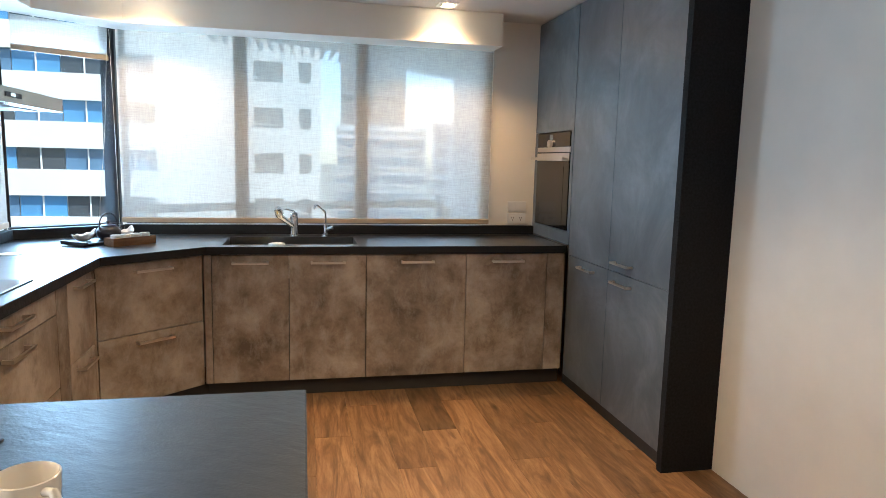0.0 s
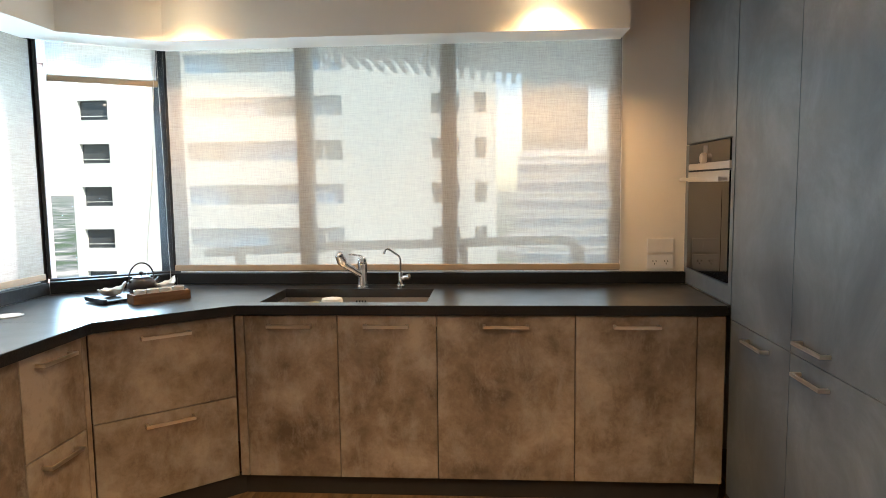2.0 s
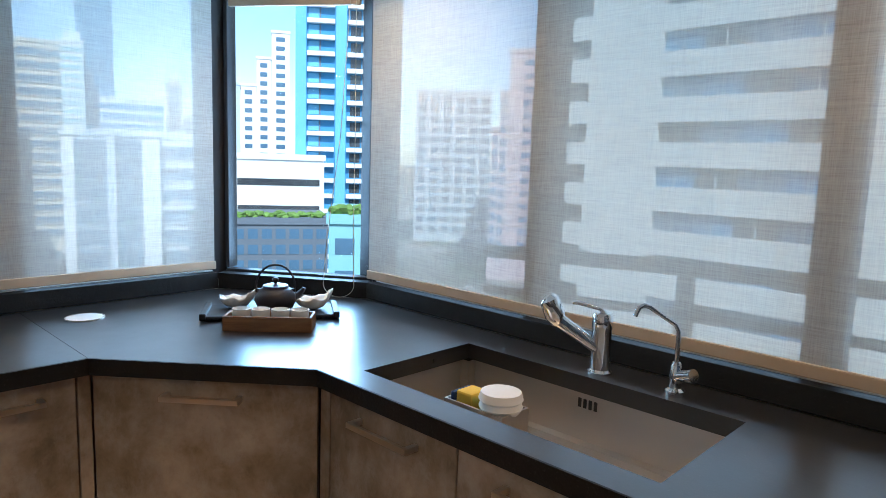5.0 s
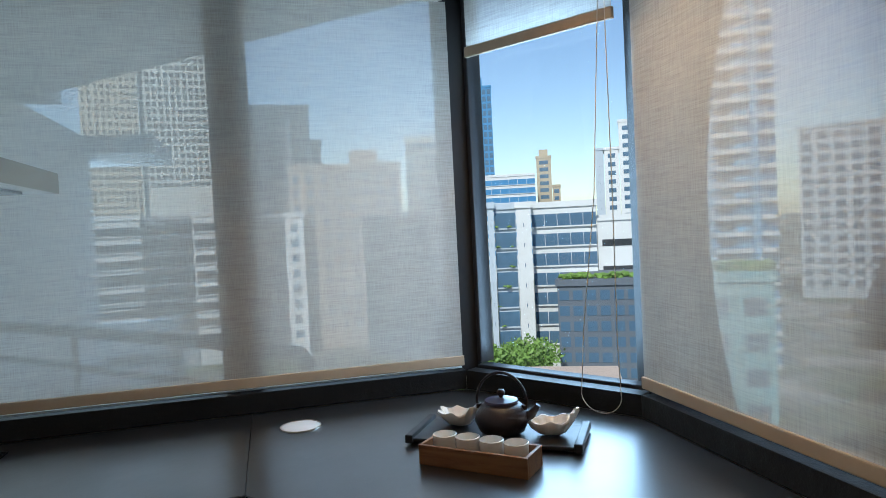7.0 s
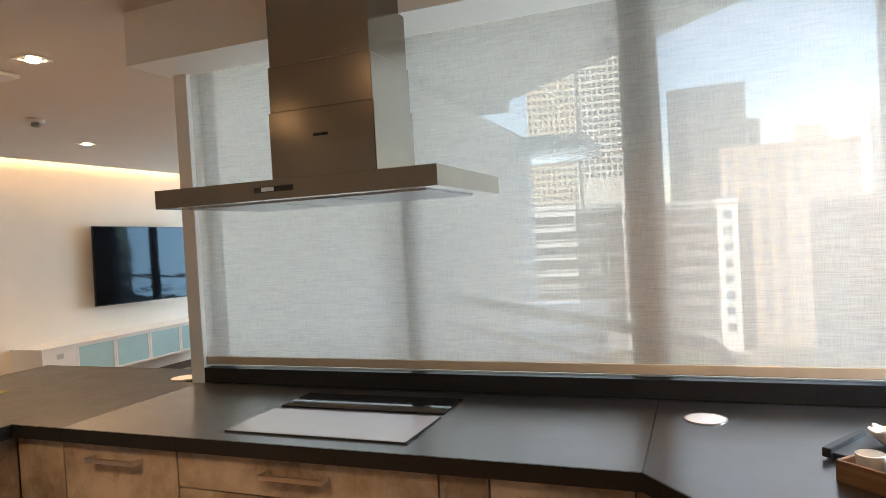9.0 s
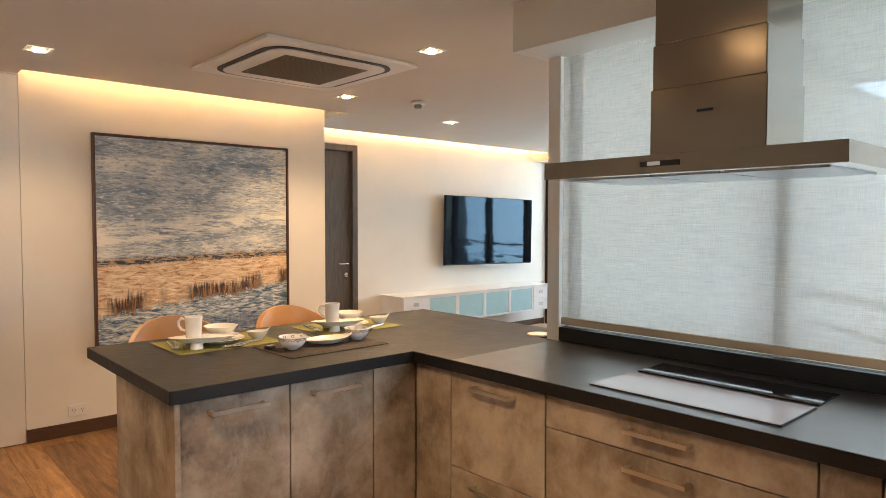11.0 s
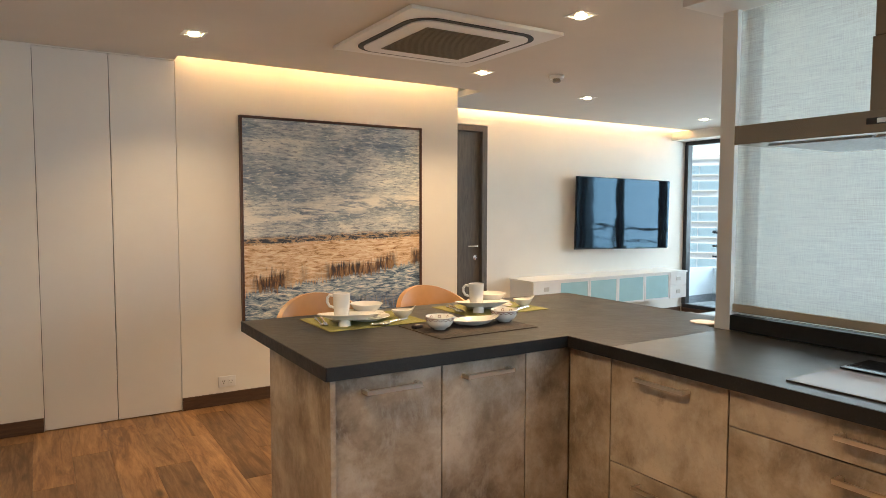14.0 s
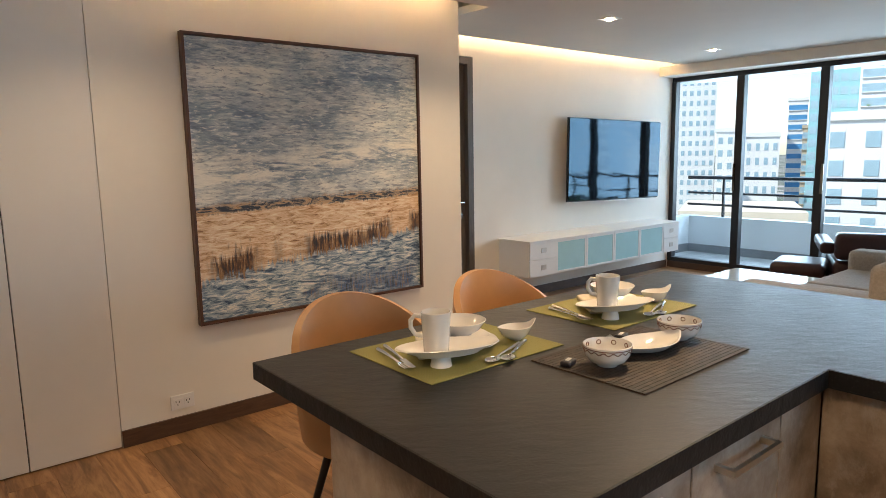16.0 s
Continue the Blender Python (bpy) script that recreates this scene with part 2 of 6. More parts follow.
def part(name, bm, material, parent=None, label="", smooth=False, m=None):
    """Links a bmesh as one mesh object, under a thing or a part."""
    bmesh.ops.recalc_face_normals(bm, faces=bm.faces[:])
    me = bpy.data.meshes.new(name)
    bm.to_mesh(me)
    bm.free()
    if material:
        me.materials.append(material)
    if smooth:
        me.polygons.foreach_set("use_smooth", [True] * len(me.polygons))
        me.set_sharp_from_angle(angle=radians(38))
    ob = new(name, me)
    ob.parent = parent
    if m is not None:
        ob.matrix_basis = m
    if label:
        tagged(ob, label)
    return ob


def thing(name, m, label, category, group=""):
    ob = new(name)
    ob.empty_display_size = 0.05
    ob.matrix_basis = m
    return tagged(ob, label, category, group)


def lathe(profile, steps=32, bm=None, m=None):
    """A round body from (radius, height) pairs, bottom to top."""
    bm = bm or bmesh.new()
    rings = []
    for r, z in profile:
        if r < 1e-5:
            rings.append([bm.verts.new((0, 0, z))])
        else:
            rings.append([bm.verts.new((r * math.cos(2 * math.pi * i / steps), r * math.sin(2 * math.pi * i / steps), z)) for i in range(steps)])
    for a, b in zip(rings, rings[1:]):
        for i in range(steps):
            j = (i + 1) % steps
            if len(a) == 1 and len(b) == 1:
                continue
            if len(a) == 1:
                bm.faces.new((a[0], b[i], b[j]))
            elif len(b) == 1:
                bm.faces.new((a[i], a[j], b[0]))
            else:
                bm.faces.new((a[i], a[j], b[j], b[i]))
    if m is not None:
        bmesh.ops.transform(bm, matrix=m, verts=[v for ring in rings for v in ring])
    return bm


def tube(points, radius, steps=10, bm=None, caps=True):
    """A round bar along points; radius may be one number or one per point."""
    bm = bm or bmesh.new()
    pts = [Vector(p) for p in points]
    rad = radius if isinstance(radius, (list, tuple)) else [radius] * len(pts)
    rings, side = [], None
    for i, p in enumerate(pts):
        d = (pts[min(i + 1, len(pts) - 1)] - pts[max(i - 1, 0)]).normalized()
        if side is None:
            side = d.orthogonal().normalized()
        side = (side - d * side.dot(d)).normalized()
        up = d.cross(side)
        rings.append([bm.verts.new(p + (side * math.cos(a) + up * math.sin(a)) * rad[i]) for a in (2 * math.pi * k / steps for k in range(steps))])
    for a, b in zip(rings, rings[1:]):
        for k in range(steps):
            bm.faces.new((a[k], a[(k + 1) % steps], b[(k + 1) % steps], b[k]))
    if caps:
        bm.faces.new(rings[0][::-1])
        bm.faces.new(rings[-1])
    return bm


def slab(outer, z0, z1, holes=()):
    """A flat slab from an outline in plan, with holes through it."""
    bm = bmesh.new()
    for loop in (outer, *holes):
        vs = [bm.verts.new((x, y, z0)) for x, y in loop]
        for a, b in zip(vs, vs[1:] + vs[:1]):
            bm.edges.new((a, b))
    faces = [f for f in bmesh.ops.triangle_fill(bm, edges=bm.edges[:], use_beauty=True, use_dissolve=False)["geom"] if isinstance(f, bmesh.types.BMFace)]
    up = bmesh.ops.extrude_face_region(bm, geom=faces)["geom"]
    bmesh.ops.translate(bm, verts=[v for v in up if isinstance(v, bmesh.types.BMVert)], vec=(0, 0, z1 - z0))
    bmesh.ops.dissolve_limit(bm, angle_limit=radians(1), verts=bm.verts[:], edges=bm.edges[:])
    return bm


def structure(name, bm, material, label="", category=""):
    return tagged(part(name, bm, material), label, category, kind="structure")


# ---- the shell ----
XP = 3.217
PW_Y, TV_Y, WIN_X = -5.83, -6.85, -4.95
structure("floor", boxes((WIN_X, 4.2, -8.2, 0.2, -0.06, -0.012)), SKIRT, "oak plank floor of kitchen and living room", "floor")
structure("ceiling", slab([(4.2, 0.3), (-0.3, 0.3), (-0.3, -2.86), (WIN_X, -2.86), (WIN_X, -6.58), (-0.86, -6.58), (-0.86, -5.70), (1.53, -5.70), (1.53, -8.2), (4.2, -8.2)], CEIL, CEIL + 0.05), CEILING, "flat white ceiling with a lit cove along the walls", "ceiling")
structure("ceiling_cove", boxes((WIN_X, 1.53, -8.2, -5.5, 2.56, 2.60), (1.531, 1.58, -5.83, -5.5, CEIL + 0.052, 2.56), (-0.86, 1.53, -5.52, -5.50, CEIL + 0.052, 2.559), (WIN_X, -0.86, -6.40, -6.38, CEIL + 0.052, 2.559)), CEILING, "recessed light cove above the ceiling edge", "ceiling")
structure("wall_south", boxes((-0.70, 1.53, PW_Y - 0.12, PW_Y, 0, 2.559), (2.335, 4.2, PW_Y - 0.12, PW_Y, 0, 2.559), (1.53, 2.335, PW_Y - 0.12, PW_Y, 2.352, 2.559), (-0.70, -0.58, TV_Y, PW_Y - 0.121, 0, 2.559)), WALL, "cream painted wall behind the dining side", "wall")
structure("wall_tv", boxes((WIN_X - 0.1, -1.74, TV_Y - 0.12, TV_Y, 0, 2.559), (-1.74, -0.70, TV_Y - 0.12, TV_Y, 2.252, 2.559), (-0.82, -0.701, TV_Y - 0.12, TV_Y, 0, 2.252)), WALL, "cream painted wall with the television", "wall")
structure("wall_east", boxes((3.475, 3.55, -8.2, -1.848, 0, 2.36), (3.82, 3.94, -1.848, 0.2, 0, 2.56), (3.55, 3.94, -1.97, -1.849, 0, 2.36)), BEIGE, "plain pale painted wall beside the tall cabinets", "wall")
structure("wall_back", boxes((1.3, 3.48, -8.3, -8.2, 0, 2.56), (1.3, 1.4, -8.2, PW_Y - 0.121, 0, 2.56)), WALL, "plain wall behind the closet", "wall")
structure("wall_living_north", boxes((WIN_X, -0.14, -2.825, -2.74, 0, 2.56)), WALL, "plain living room wall", "wall")
# window walls: parapet below, lintel above, pier beside
structure("wall_north", boxes((0.5, 3.94, 0.045, 0.2, 0, 0.93), (2.89, 3.94, 0.045, 0.2, 0.93, 2.56), (0.5, 2.89, 0.06, 0.2, 2.24, 2.56)), WALL, "painted wall around the kitchen window", "wall")
structure("wall_west", boxes((-0.2, -0.045, -2.86, -0.35, 0, 0.93), (-0.2, -0.06, -2.86, -0.35, 2.24, 2.56), (-0.14, 0.0, -2.825, -2.76, 0.0, 2.56)), WALL, "painted wall around the hob window", "wall")


def diagonal(bm):
    """From plan coordinates along the corner window: x runs along it, y outwards."""
    a, b = Vector((0.0, -0.33, 0)), Vector((0.50, 0.0, 0))
    d = (b - a).normalized()
    m = Matrix.Translation(a) @ Matrix.Rotation(math.atan2(d.y, d.x), 4, "Z")
    bmesh.ops.transform(bm, matrix=m, verts=bm.verts[:])
    return bm


DL = math.hypot(0.50, 0.33)
structure("wall_corner", diagonal(boxes((-0.05, DL + 0.05, 0.05, 0.2, 0, 0.93), (-0.05, DL + 0.05, 0.06, 0.2, 2.24, 2.56))), WALL, "wall below and above the corner window", "wall")
# blind box below the ceiling
structure("soffit", slab([(2.875, 0.044), (2.875, -0.20), (0.585, -0.20), (0.20, -0.455), (0.20, -2.86), (-0.044, -2.86), (-0.044, -0.36), (0.485, 0.044)], 2.155, CEIL - 0.001), WALL, "cream painted boxed soffit over the windows", "soffit")

# window frames and glass
def window(name, m, width, z0, z1, posts, label):
    w = thing(name, m, label, "window")
    w["kind"] = "structure"
    part("window_frame", boxes((0, width, 0.06, 0.11, z0, z0 + 0.04), (0, width, 0.06, 0.11, z1 - 0.04, z1), bevel=0.004), BLACK, w)
    if width > 1:
        part("window_sill", boxes((0.0, width, 0.046, 0.0595, z0 + 0.0, z0 + 0.036)), WHITE, w, "white sill strip for the daylight gap below the blind")
    for x, half in posts:
        part("mullion", boxes((x - half, x + half, 0.07, 0.14, z0 + 0.041, z1 - 0.041), bevel=0.004), BLACK, w)
    xs = [p[0] for p in posts]
    # White strip added to draw the bright daylight line below the blind's hem.
    for a, b in zip(xs, xs[1:]):
        p = part("pane", boxes((a, b, 0.082, 0.087, z0 + 0.02, z1 - 0.02)), PANE, w)
        p.visible_shadow = False
    return w


window("window_1", pose(0.5, 0, 0), 2.39, 0.93, 2.24, ((0.0, 0.012), (0.71, 0.042), (1.49, 0.042), (2.36, 0.03)), "dark framed kitchen window above the sink")
window("window_2", pose(0, -2.80, 0, 0, 0, 90), 2.47, 0.93, 2.24, ((0.03, 0.03), (0.95, 0.022), (1.78, 0.06), (2.45, 0.008)), "dark framed kitchen window behind the hob")
window("window_3", Matrix.Translation((0, -0.33, 0)) @ Matrix.Rotation(math.atan2(0.33, 0.5), 4, "Z"), DL, 0.93, 2.24, ((0.0, 0.008), (DL, 0.008)), "narrow dark framed corner window")


def roller_blind(m, width, z0, z1, label, hem=BAR):
    b = thing("roller_blind", m, label, "roller blind", "roller blinds of the kitchen")
    f = part("fabric", boxes((0, width, 0.018, 0.0185, z0, z1)), FABRIC, b)
    part("hem_bar", boxes((-0.004, width + 0.004, 0.011, 0.026, z0 - 0.026, z0 + 0.006), bevel=0.003), hem, b)
    part("roller", tube([(0, 0.02, z1 + 0.024), (width, 0.02, z1 + 0.024)], 0.017, 14), RUBBER, b, smooth=True)
    return b


roller_blind(pose(0.488, 0, 0), 2.39, 1.0, 2.15, "lowered sheer grey roller blind over the sink window")
roller_blind(pose(-0.005, -2.765, 0, 0, 0, 90), 2.432, 1.0, 2.15, "lowered sheer grey roller blind behind the hob")
DIAG = Matrix.Translation((0, -0.33, 0)) @ Matrix.Rotation(math.atan2(0.33, 0.5), 4, "Z")
roller_blind(DIAG @ pose(0.05, 0, 0), DL - 0.1, 1.985, 2.15, "rolled up sheer blind in the corner window")

# ---- worktops ----
SINK = (1.15, 1.92, -0.54, -0.155)
EDGE = slate("dark_stone_edge", (0.004, 0.004, 0.0045), (0.010, 0.010, 0.010), 0.38, 0.55, 0.5, 0.4)


def worktop(outer, label, edge, holes=(), finish=STONE):
    """A stone slab, and along its open front a roughly split edge strip."""
    w = thing("worktop", pose(0, 0, 0), label, "worktop", "stone worktops")
    part("slab", slab(outer, 0.856, 0.90, holes), finish, w)
    for (ax, ay), (bx, by) in zip(edge, edge[1:]):
        d = Vector((bx - ax, by - ay, 0))
        part("front_edge", boxes((0, d.length, -0.0035, 0, 0.8565, 0.8992)), EDGE, w, "split dark stone edge", m=Matrix.Translation((ax, ay, 0)) @ Matrix.Rotation(math.atan2(d.y, d.x), 4, "Z"))
    return w


worktop([(XP - 0.002, -0.62), (XP - 0.002, 0.0), (0.5, 0.0), (0.0, -0.33), (0.0, -1.0), (0.63, -1.0), (1.068, -0.62)], "dark stone worktop around the sink corner",
        [(0.63, -1.0), (1.068, -0.62), (XP - 0.003, -0.62)], [[(SINK[0], SINK[2]), (SINK[1], SINK[2]), (SINK[1], SINK[3]), (SINK[0], SINK[3])]])
worktop([(0.63, -1.0015), (0.0, -1.0015), (0.0, -2.784), (0.63, -2.784)], "dark stone worktop under the hob", [(0.63, -2.784), (0.63, -1.0015)])
worktop([(0.63, -2.7855), (0.0, -2.7855), (0.0, -2.87), (-0.24, -2.87), (-0.24, -3.975), (1.605, -3.975), (1.605, -3.01), (0.63, -3.01)], "dark stone peninsula worktop with riven surface",
        [(-0.24, -3.975), (1.605, -3.975), (1.605, -3.01), (0.63, -3.01), (0.63, -2.7855)], finish=RIVEN)
structure("upstand_1", boxes((0.5, XP - 0.004, 0.0, 0.044, 0.901, 0.962), bevel=0.002), EDGE, "dark stone upstand behind the sink", "upstand")
structure("upstand_2", boxes((-0.044, 0.0, -2.76, -0.33, 0.901, 0.962), bevel=0.002), EDGE, "dark stone upstand behind the hob", "upstand")
structure("upstand_3", diagonal(boxes((0.0, DL, 0.0, 0.049, 0.901, 0.9615))), EDGE, "dark stone upstand below the corner window", "upstand")

# ---- base cabinets ----


def handle(parent, x, z, y=0.0, width=0.19, label="flat satin nickel bar handle"):
    """A flat bar held well off the front by two square feet."""
    a, b, h = x - width / 2, x + width / 2, 0.0065
    return part("handle", boxes((a, b, y - 0.040, y - 0.031, z - h, z + h), (a, a + 0.012, y - 0.0311, y, z - h, z + h), (b - 0.012, b, y - 0.0311, y, z - h, z + h)), SATIN, parent, label)


def base_unit(m, width, fronts, label, depth=0.56, grips=True, body_top=0.853):
    """A cabinet: local x along its width, its front at y = 0 facing -y. fronts: (bottom, top) of each door or drawer."""
    u = thing("base_cabinet", m, label, "kitchen cabinet", "base cabinets")
    part("body", boxes((0.001, width - 0.001, 0.021, depth, 0.10, body_top)), CARCASS, u)
    for a, b in fronts:
        d = part("door" if b - a > 0.6 else "drawer_front", boxes((0.002, width - 0.002, 0, 0.019, a + 0.002, b - 0.002), bevel=0.0012, segments=1), CEMENT, u)
        if grips:
            handle(d, width / 2, b - 0.045, width=min(0.20, width * 0.55))
    return u


FULL, TWO, THREE = ((0.10, 0.851),), ((0.10, 0.475), (0.475, 0.851)), ((0.10, 0.42), (0.42, 0.737), (0.737, 0.851))
for x0, x1 in ((1.095, 1.521), (1.521, 1.967), (1.967, 2.575), (2.575, 3.094)):
    base_unit(pose(x0, -0.60, 0), x1 - x0, FULL, "brown cement-look base cabinet with one bar handle below the sink worktop", body_top=0.68 if x0 < 1.9 else 0.853)
base_unit(pose(3.094, -0.60, 0), XP - 3.096, FULL, "narrow cement-look filler panel beside the tall cabinets", grips=False)
base_unit(pose(1.052, -0.60, 0), 0.042, FULL, "slim cement-look filler at the worktop corner", grips=False)
dg = math.atan2(0.383, 0.448)
base_unit(Matrix.Translation((0.602, -0.985, 0)) @ Matrix.Rotation(dg, 4, "Z"), 0.588, TWO, "diagonal cement-look cabinet with two deep drawers", 0.45)
base_unit(pose(0.60, -1.02, 0, 0, 0, 90), 0.035, FULL, "slim cement-look filler at the worktop corner", 0.5, grips=False)
base_unit(pose(0.60, -1.366, 0, 0, 0, 90), 0.345, TWO, "cement-look cabinet with two drawers beside the corner")
base_unit(pose(0.60, -1.50, 0, 0, 0, 90), 0.133, FULL, "narrow cement-look filler beside the drawers", grips=False)
base_unit(pose(0.60, -2.343, 0, 0, 0, 90), 0.842, THREE, "wide cement-look drawer cabinet below the hob")
base_unit(pose(0.60, -2.815, 0, 0, 0, 90), 0.471, TWO, "cement-look cabinet with two deep drawers")
base_unit(pose(0.60, -3.03, 0, 0, 0, 90), 0.214, FULL, "cement-look filler at the inner corner", grips=False)
base_unit(pose(1.575, -3.03, 0, 0, 0, 180), 0.393, FULL, "grey cement-look peninsula cabinet with a bar handle")
base_unit(pose(1.181, -3.03, 0, 0, 0, 180), 0.363, FULL, "grey cement-look peninsula cabinet with a bar handle")
base_unit(pose(0.817, -3.03, 0, 0, 0, 180), 0.216, FULL, "cement-look filler panel of the peninsula", grips=False)
structure("peninsula_end_panel", boxes((1.576, 1.594, -3.62, -3.012, 0.0, 0.855), bevel=0.001), CEMENT, "cement-look end panel of the peninsula", "panel")
structure("peninsula_back_panel", boxes((-0.10, 1.575, -3.64, -3.60, 0.0, 0.855), bevel=0.001), CEMENT, "cement-look back panel of the peninsula", "panel")
structure("peninsula_side_panel", boxes((-0.12, -0.101, -3.64, -2.88, 0.0, 0.855)), CEMENT, "cement-look side panel of the peninsula", "panel")
structure("plinth", boxes((1.05, XP, -0.555, -0.54, 0, 0.098), (0.54, 0.555, -3.0, -1.02, 0, 0.098), (0.55, 1.56, -3.095, -3.08, 0, 0.098)), CARCASS, "dark recessed plinth below the cabinets", "plinth")
structure("plinth_diagonal", slab([(0.54, -0.98), (0.555, -1.0), (1.06, -0.555), (1.05, -0.54)], 0, 0.098), CARCASS, "dark recessed plinth at the corner", "plinth")

# ---- tall cabinets with the oven ----


def tall_front(parent, y0, y1, z0, z1, grip=None):
    d = part("door", boxes((XP, XP + 0.02, y0 + 0.0016, y1 - 0.0016, z0 + 0.0016, z1 - 0.0016), bevel=0.0012, segments=1), PANTRY, parent)
    if grip:
        y, z = grip
        part("handle", boxes((XP - 0.034, XP - 0.026, y - 0.095, y + 0.095, z - 0.006, z + 0.006), (XP - 0.0265, XP, y - 0.095, y - 0.083, z - 0.006, z + 0.006), (XP - 0.0265, XP, y + 0.083, y + 0.095, z - 0.006, z + 0.006)), SATIN, d, "flat satin nickel bar handle")


SPLIT = 0.846
for y0, y1, grips in ((-1.19, -0.64, (None, (-0.93, 0.80))), (-1.80, -1.19, ((-1.36, 0.897), (-1.36, 0.793)))):
    t = thing("tall_cabinet", pose(0, 0, 0), "tall dark slate-look larder cabinet with two doors", "tall cabinet", "tall cabinets")
    part("body", boxes((XP + 0.021, 3.80, y0 + 0.001, y1 - 0.001, 0.08, 2.352)), CARCASS, t)
    tall_front(t, y0, y1, SPLIT, 2.352, grips[0])
    tall_front(t, y0, y1, 0.08, SPLIT, grips[1])
ov = thing("oven_cabinet", pose(0, 0, 0), "tall dark slate-look cabinet around the built-in oven", "tall cabinet", "tall cabinets")
part("body", boxes((XP + 0.021, 3.80, -0.619, 0.04, 0.904, 0.99), (XP + 0.021, 3.80, -0.619, 0.04, 1.612, 2.352), (XP + 0.30, 3.80, -0.619, 0.04, 0.99, 1.612)), CARCASS, ov)
tall_front(ov, -0.60, 0.04, 1.612, 2.352)
part("bottom_rail", boxes((XP, XP + 0.02, -0.60, 0.04, 0.904, 0.985)), PANTRY, ov)
part("side_rail", boxes((XP - 0.002, XP + 0.02, -0.6385, -0.603, 0.906, 2.352)), PANTRY, ov)
part("side_rail", boxes((XP, XP + 0.02, -0.015, 0.04, 0.987, 1.61)), PANTRY, ov)
structure("tall_end_panel", boxes((XP - 0.004, 3.82, -1.845, -1.802, 0.0, 2.355), bevel=0.002), PANTRY_END, "black end panel of the tall cabinets", "panel")
structure("tall_plinth", boxes((XP + 0.03, 3.8, -1.80, -0.56, 0, 0.078)), CARCASS, "dark recessed plinth of the tall cabinets", "plinth")

# ---- corner posts of the kitchen window band ----
structure("corner_post_1", slab([(-0.055, -0.335), (-0.055, -0.262), (-0.12, -0.245), (-0.12, -0.335)], 0.93, 2.24), BLACK, "black aluminium corner post of the window band", "window post")
structure("corner_post_2", slab([(0.385, 0.06), (0.455, 0.06), (0.46, 0.13), (0.39, 0.13)], 0.93, 2.24), BLACK, "black aluminium corner post of the window band", "window post")

# ---- sink ----
sk = thing("sink", pose(0, 0, 0), "undermounted brushed steel kitchen sink", "sink")
x0, x1, y0, y1 = SINK
bm = boxes((x0 - 0.012, x1 + 0.012, y0 - 0.012, y1 + 0.012, 0.70, 0.855))
bm.faces.ensure_lookup_table()
top = max(bm.faces, key=lambda f: f.calc_center_median().z)
bmesh.ops.delete(bm, geom=[top], context="FACES_ONLY")
bmesh.ops.bevel(bm, geom=[e for e in bm.edges if not e.is_boundary], offset=0.03, segments=4, affect="EDGES")
part("bowl", bm, STEEL, sk, smooth=True)
part("drain", lathe([(0.0, 0.702), (0.045, 0.704), (0.05, 0.708), (0.052, 0.702)], 24, m=Matrix.Translation((1.54, -0.35, 0))), CHROME, sk, smooth=True)
for dx in (-0.03, -0.015, 0.0, 0.015):
    part("overflow_slot", boxes((1.545 + dx, 1.553 + dx, y1 + 0.009, y1 + 0.0125, 0.815, 0.838)), RUBBER, sk)
cd = thing("sink_caddy", pose(1.40, -0.37, 0.718), "steel sink caddy holding a scrubbing brush and sponge", "sink caddy")
part("basket", boxes((-0.09, 0.09, -0.05, -0.045, 0, 0.13), (-0.09, 0.09, 0.045, 0.05, 0, 0.13), (-0.09, -0.085, -0.045, 0.045, 0, 0.13), (0.085, 0.09, -0.045, 0.045, 0, 0.13), (-0.085, 0.085, -0.045, 0.045, 0, 0.004)), STEEL, cd)
part("sponge", boxes((-0.07, -0.02, -0.03, 0.03, 0.03, 0.15), bevel=0.006), plain("yellow_sponge", (0.75, 0.50, 0.06), 0.9), cd, "yellow sponge")
part("cloth", boxes((-0.083, -0.072, -0.035, 0.035, 0.02, 0.145), bevel=0.004), plain("blue_scourer", (0.03, 0.06, 0.16), 0.9), cd, "dark blue scourer")
part("brush", lathe([(0.0, 0.07), (0.04, 0.075), (0.052, 0.10), (0.048, 0.112), (0.053, 0.118), (0.048, 0.135), (0.02, 0.14), (0, 0.141)], 20, m=Matrix.Translation((0.045, 0, 0.035))), WHITE, cd, "white round dish brush", True)

fc = thing("kitchen_tap", pose(1.545, -0.103, 0.90), "chrome mixer tap with pull-out spray head behind the sink", "tap")
part("body", lathe([(0.03, 0), (0.03, 0.006), (0.024, 0.012), (0.024, 0.115), (0.026, 0.118), (0.026, 0.150), (0.022, 0.156), (0, 0.157)], 28), CHROME, fc, smooth=True)
part("spout", tube([(0, -0.005, 0.06), (-0.05, -0.045, 0.105), (-0.085, -0.075, 0.135)], [0.015, 0.017, 0.018], 16), CHROME, fc, smooth=True)
part("spray_head", tube([(-0.083, -0.073, 0.125), (-0.088, -0.08, 0.145), (-0.10, -0.093, 0.185), (-0.104, -0.097, 0.192)], [0.016, 0.026, 0.024, 0.014], 18), CHROME, fc, smooth=True)
part("lever", tube([(0, 0, 0.152), (-0.005, -0.004, 0.165), (-0.05, -0.04, 0.178), (-0.06, -0.048, 0.176)], [0.012, 0.006, 0.005, 0.004], 12), CHROME, fc, smooth=True)
fp = thing("filter_tap", pose(1.745, -0.112, 0.90), "slim chrome drinking water tap with a goose neck", "tap")
part("body", lathe([(0.022, 0), (0.022, 0.012), (0.014, 0.018), (0.013, 0.07), (0.009, 0.078), (0, 0.08)], 24), CHROME, fp, smooth=True)
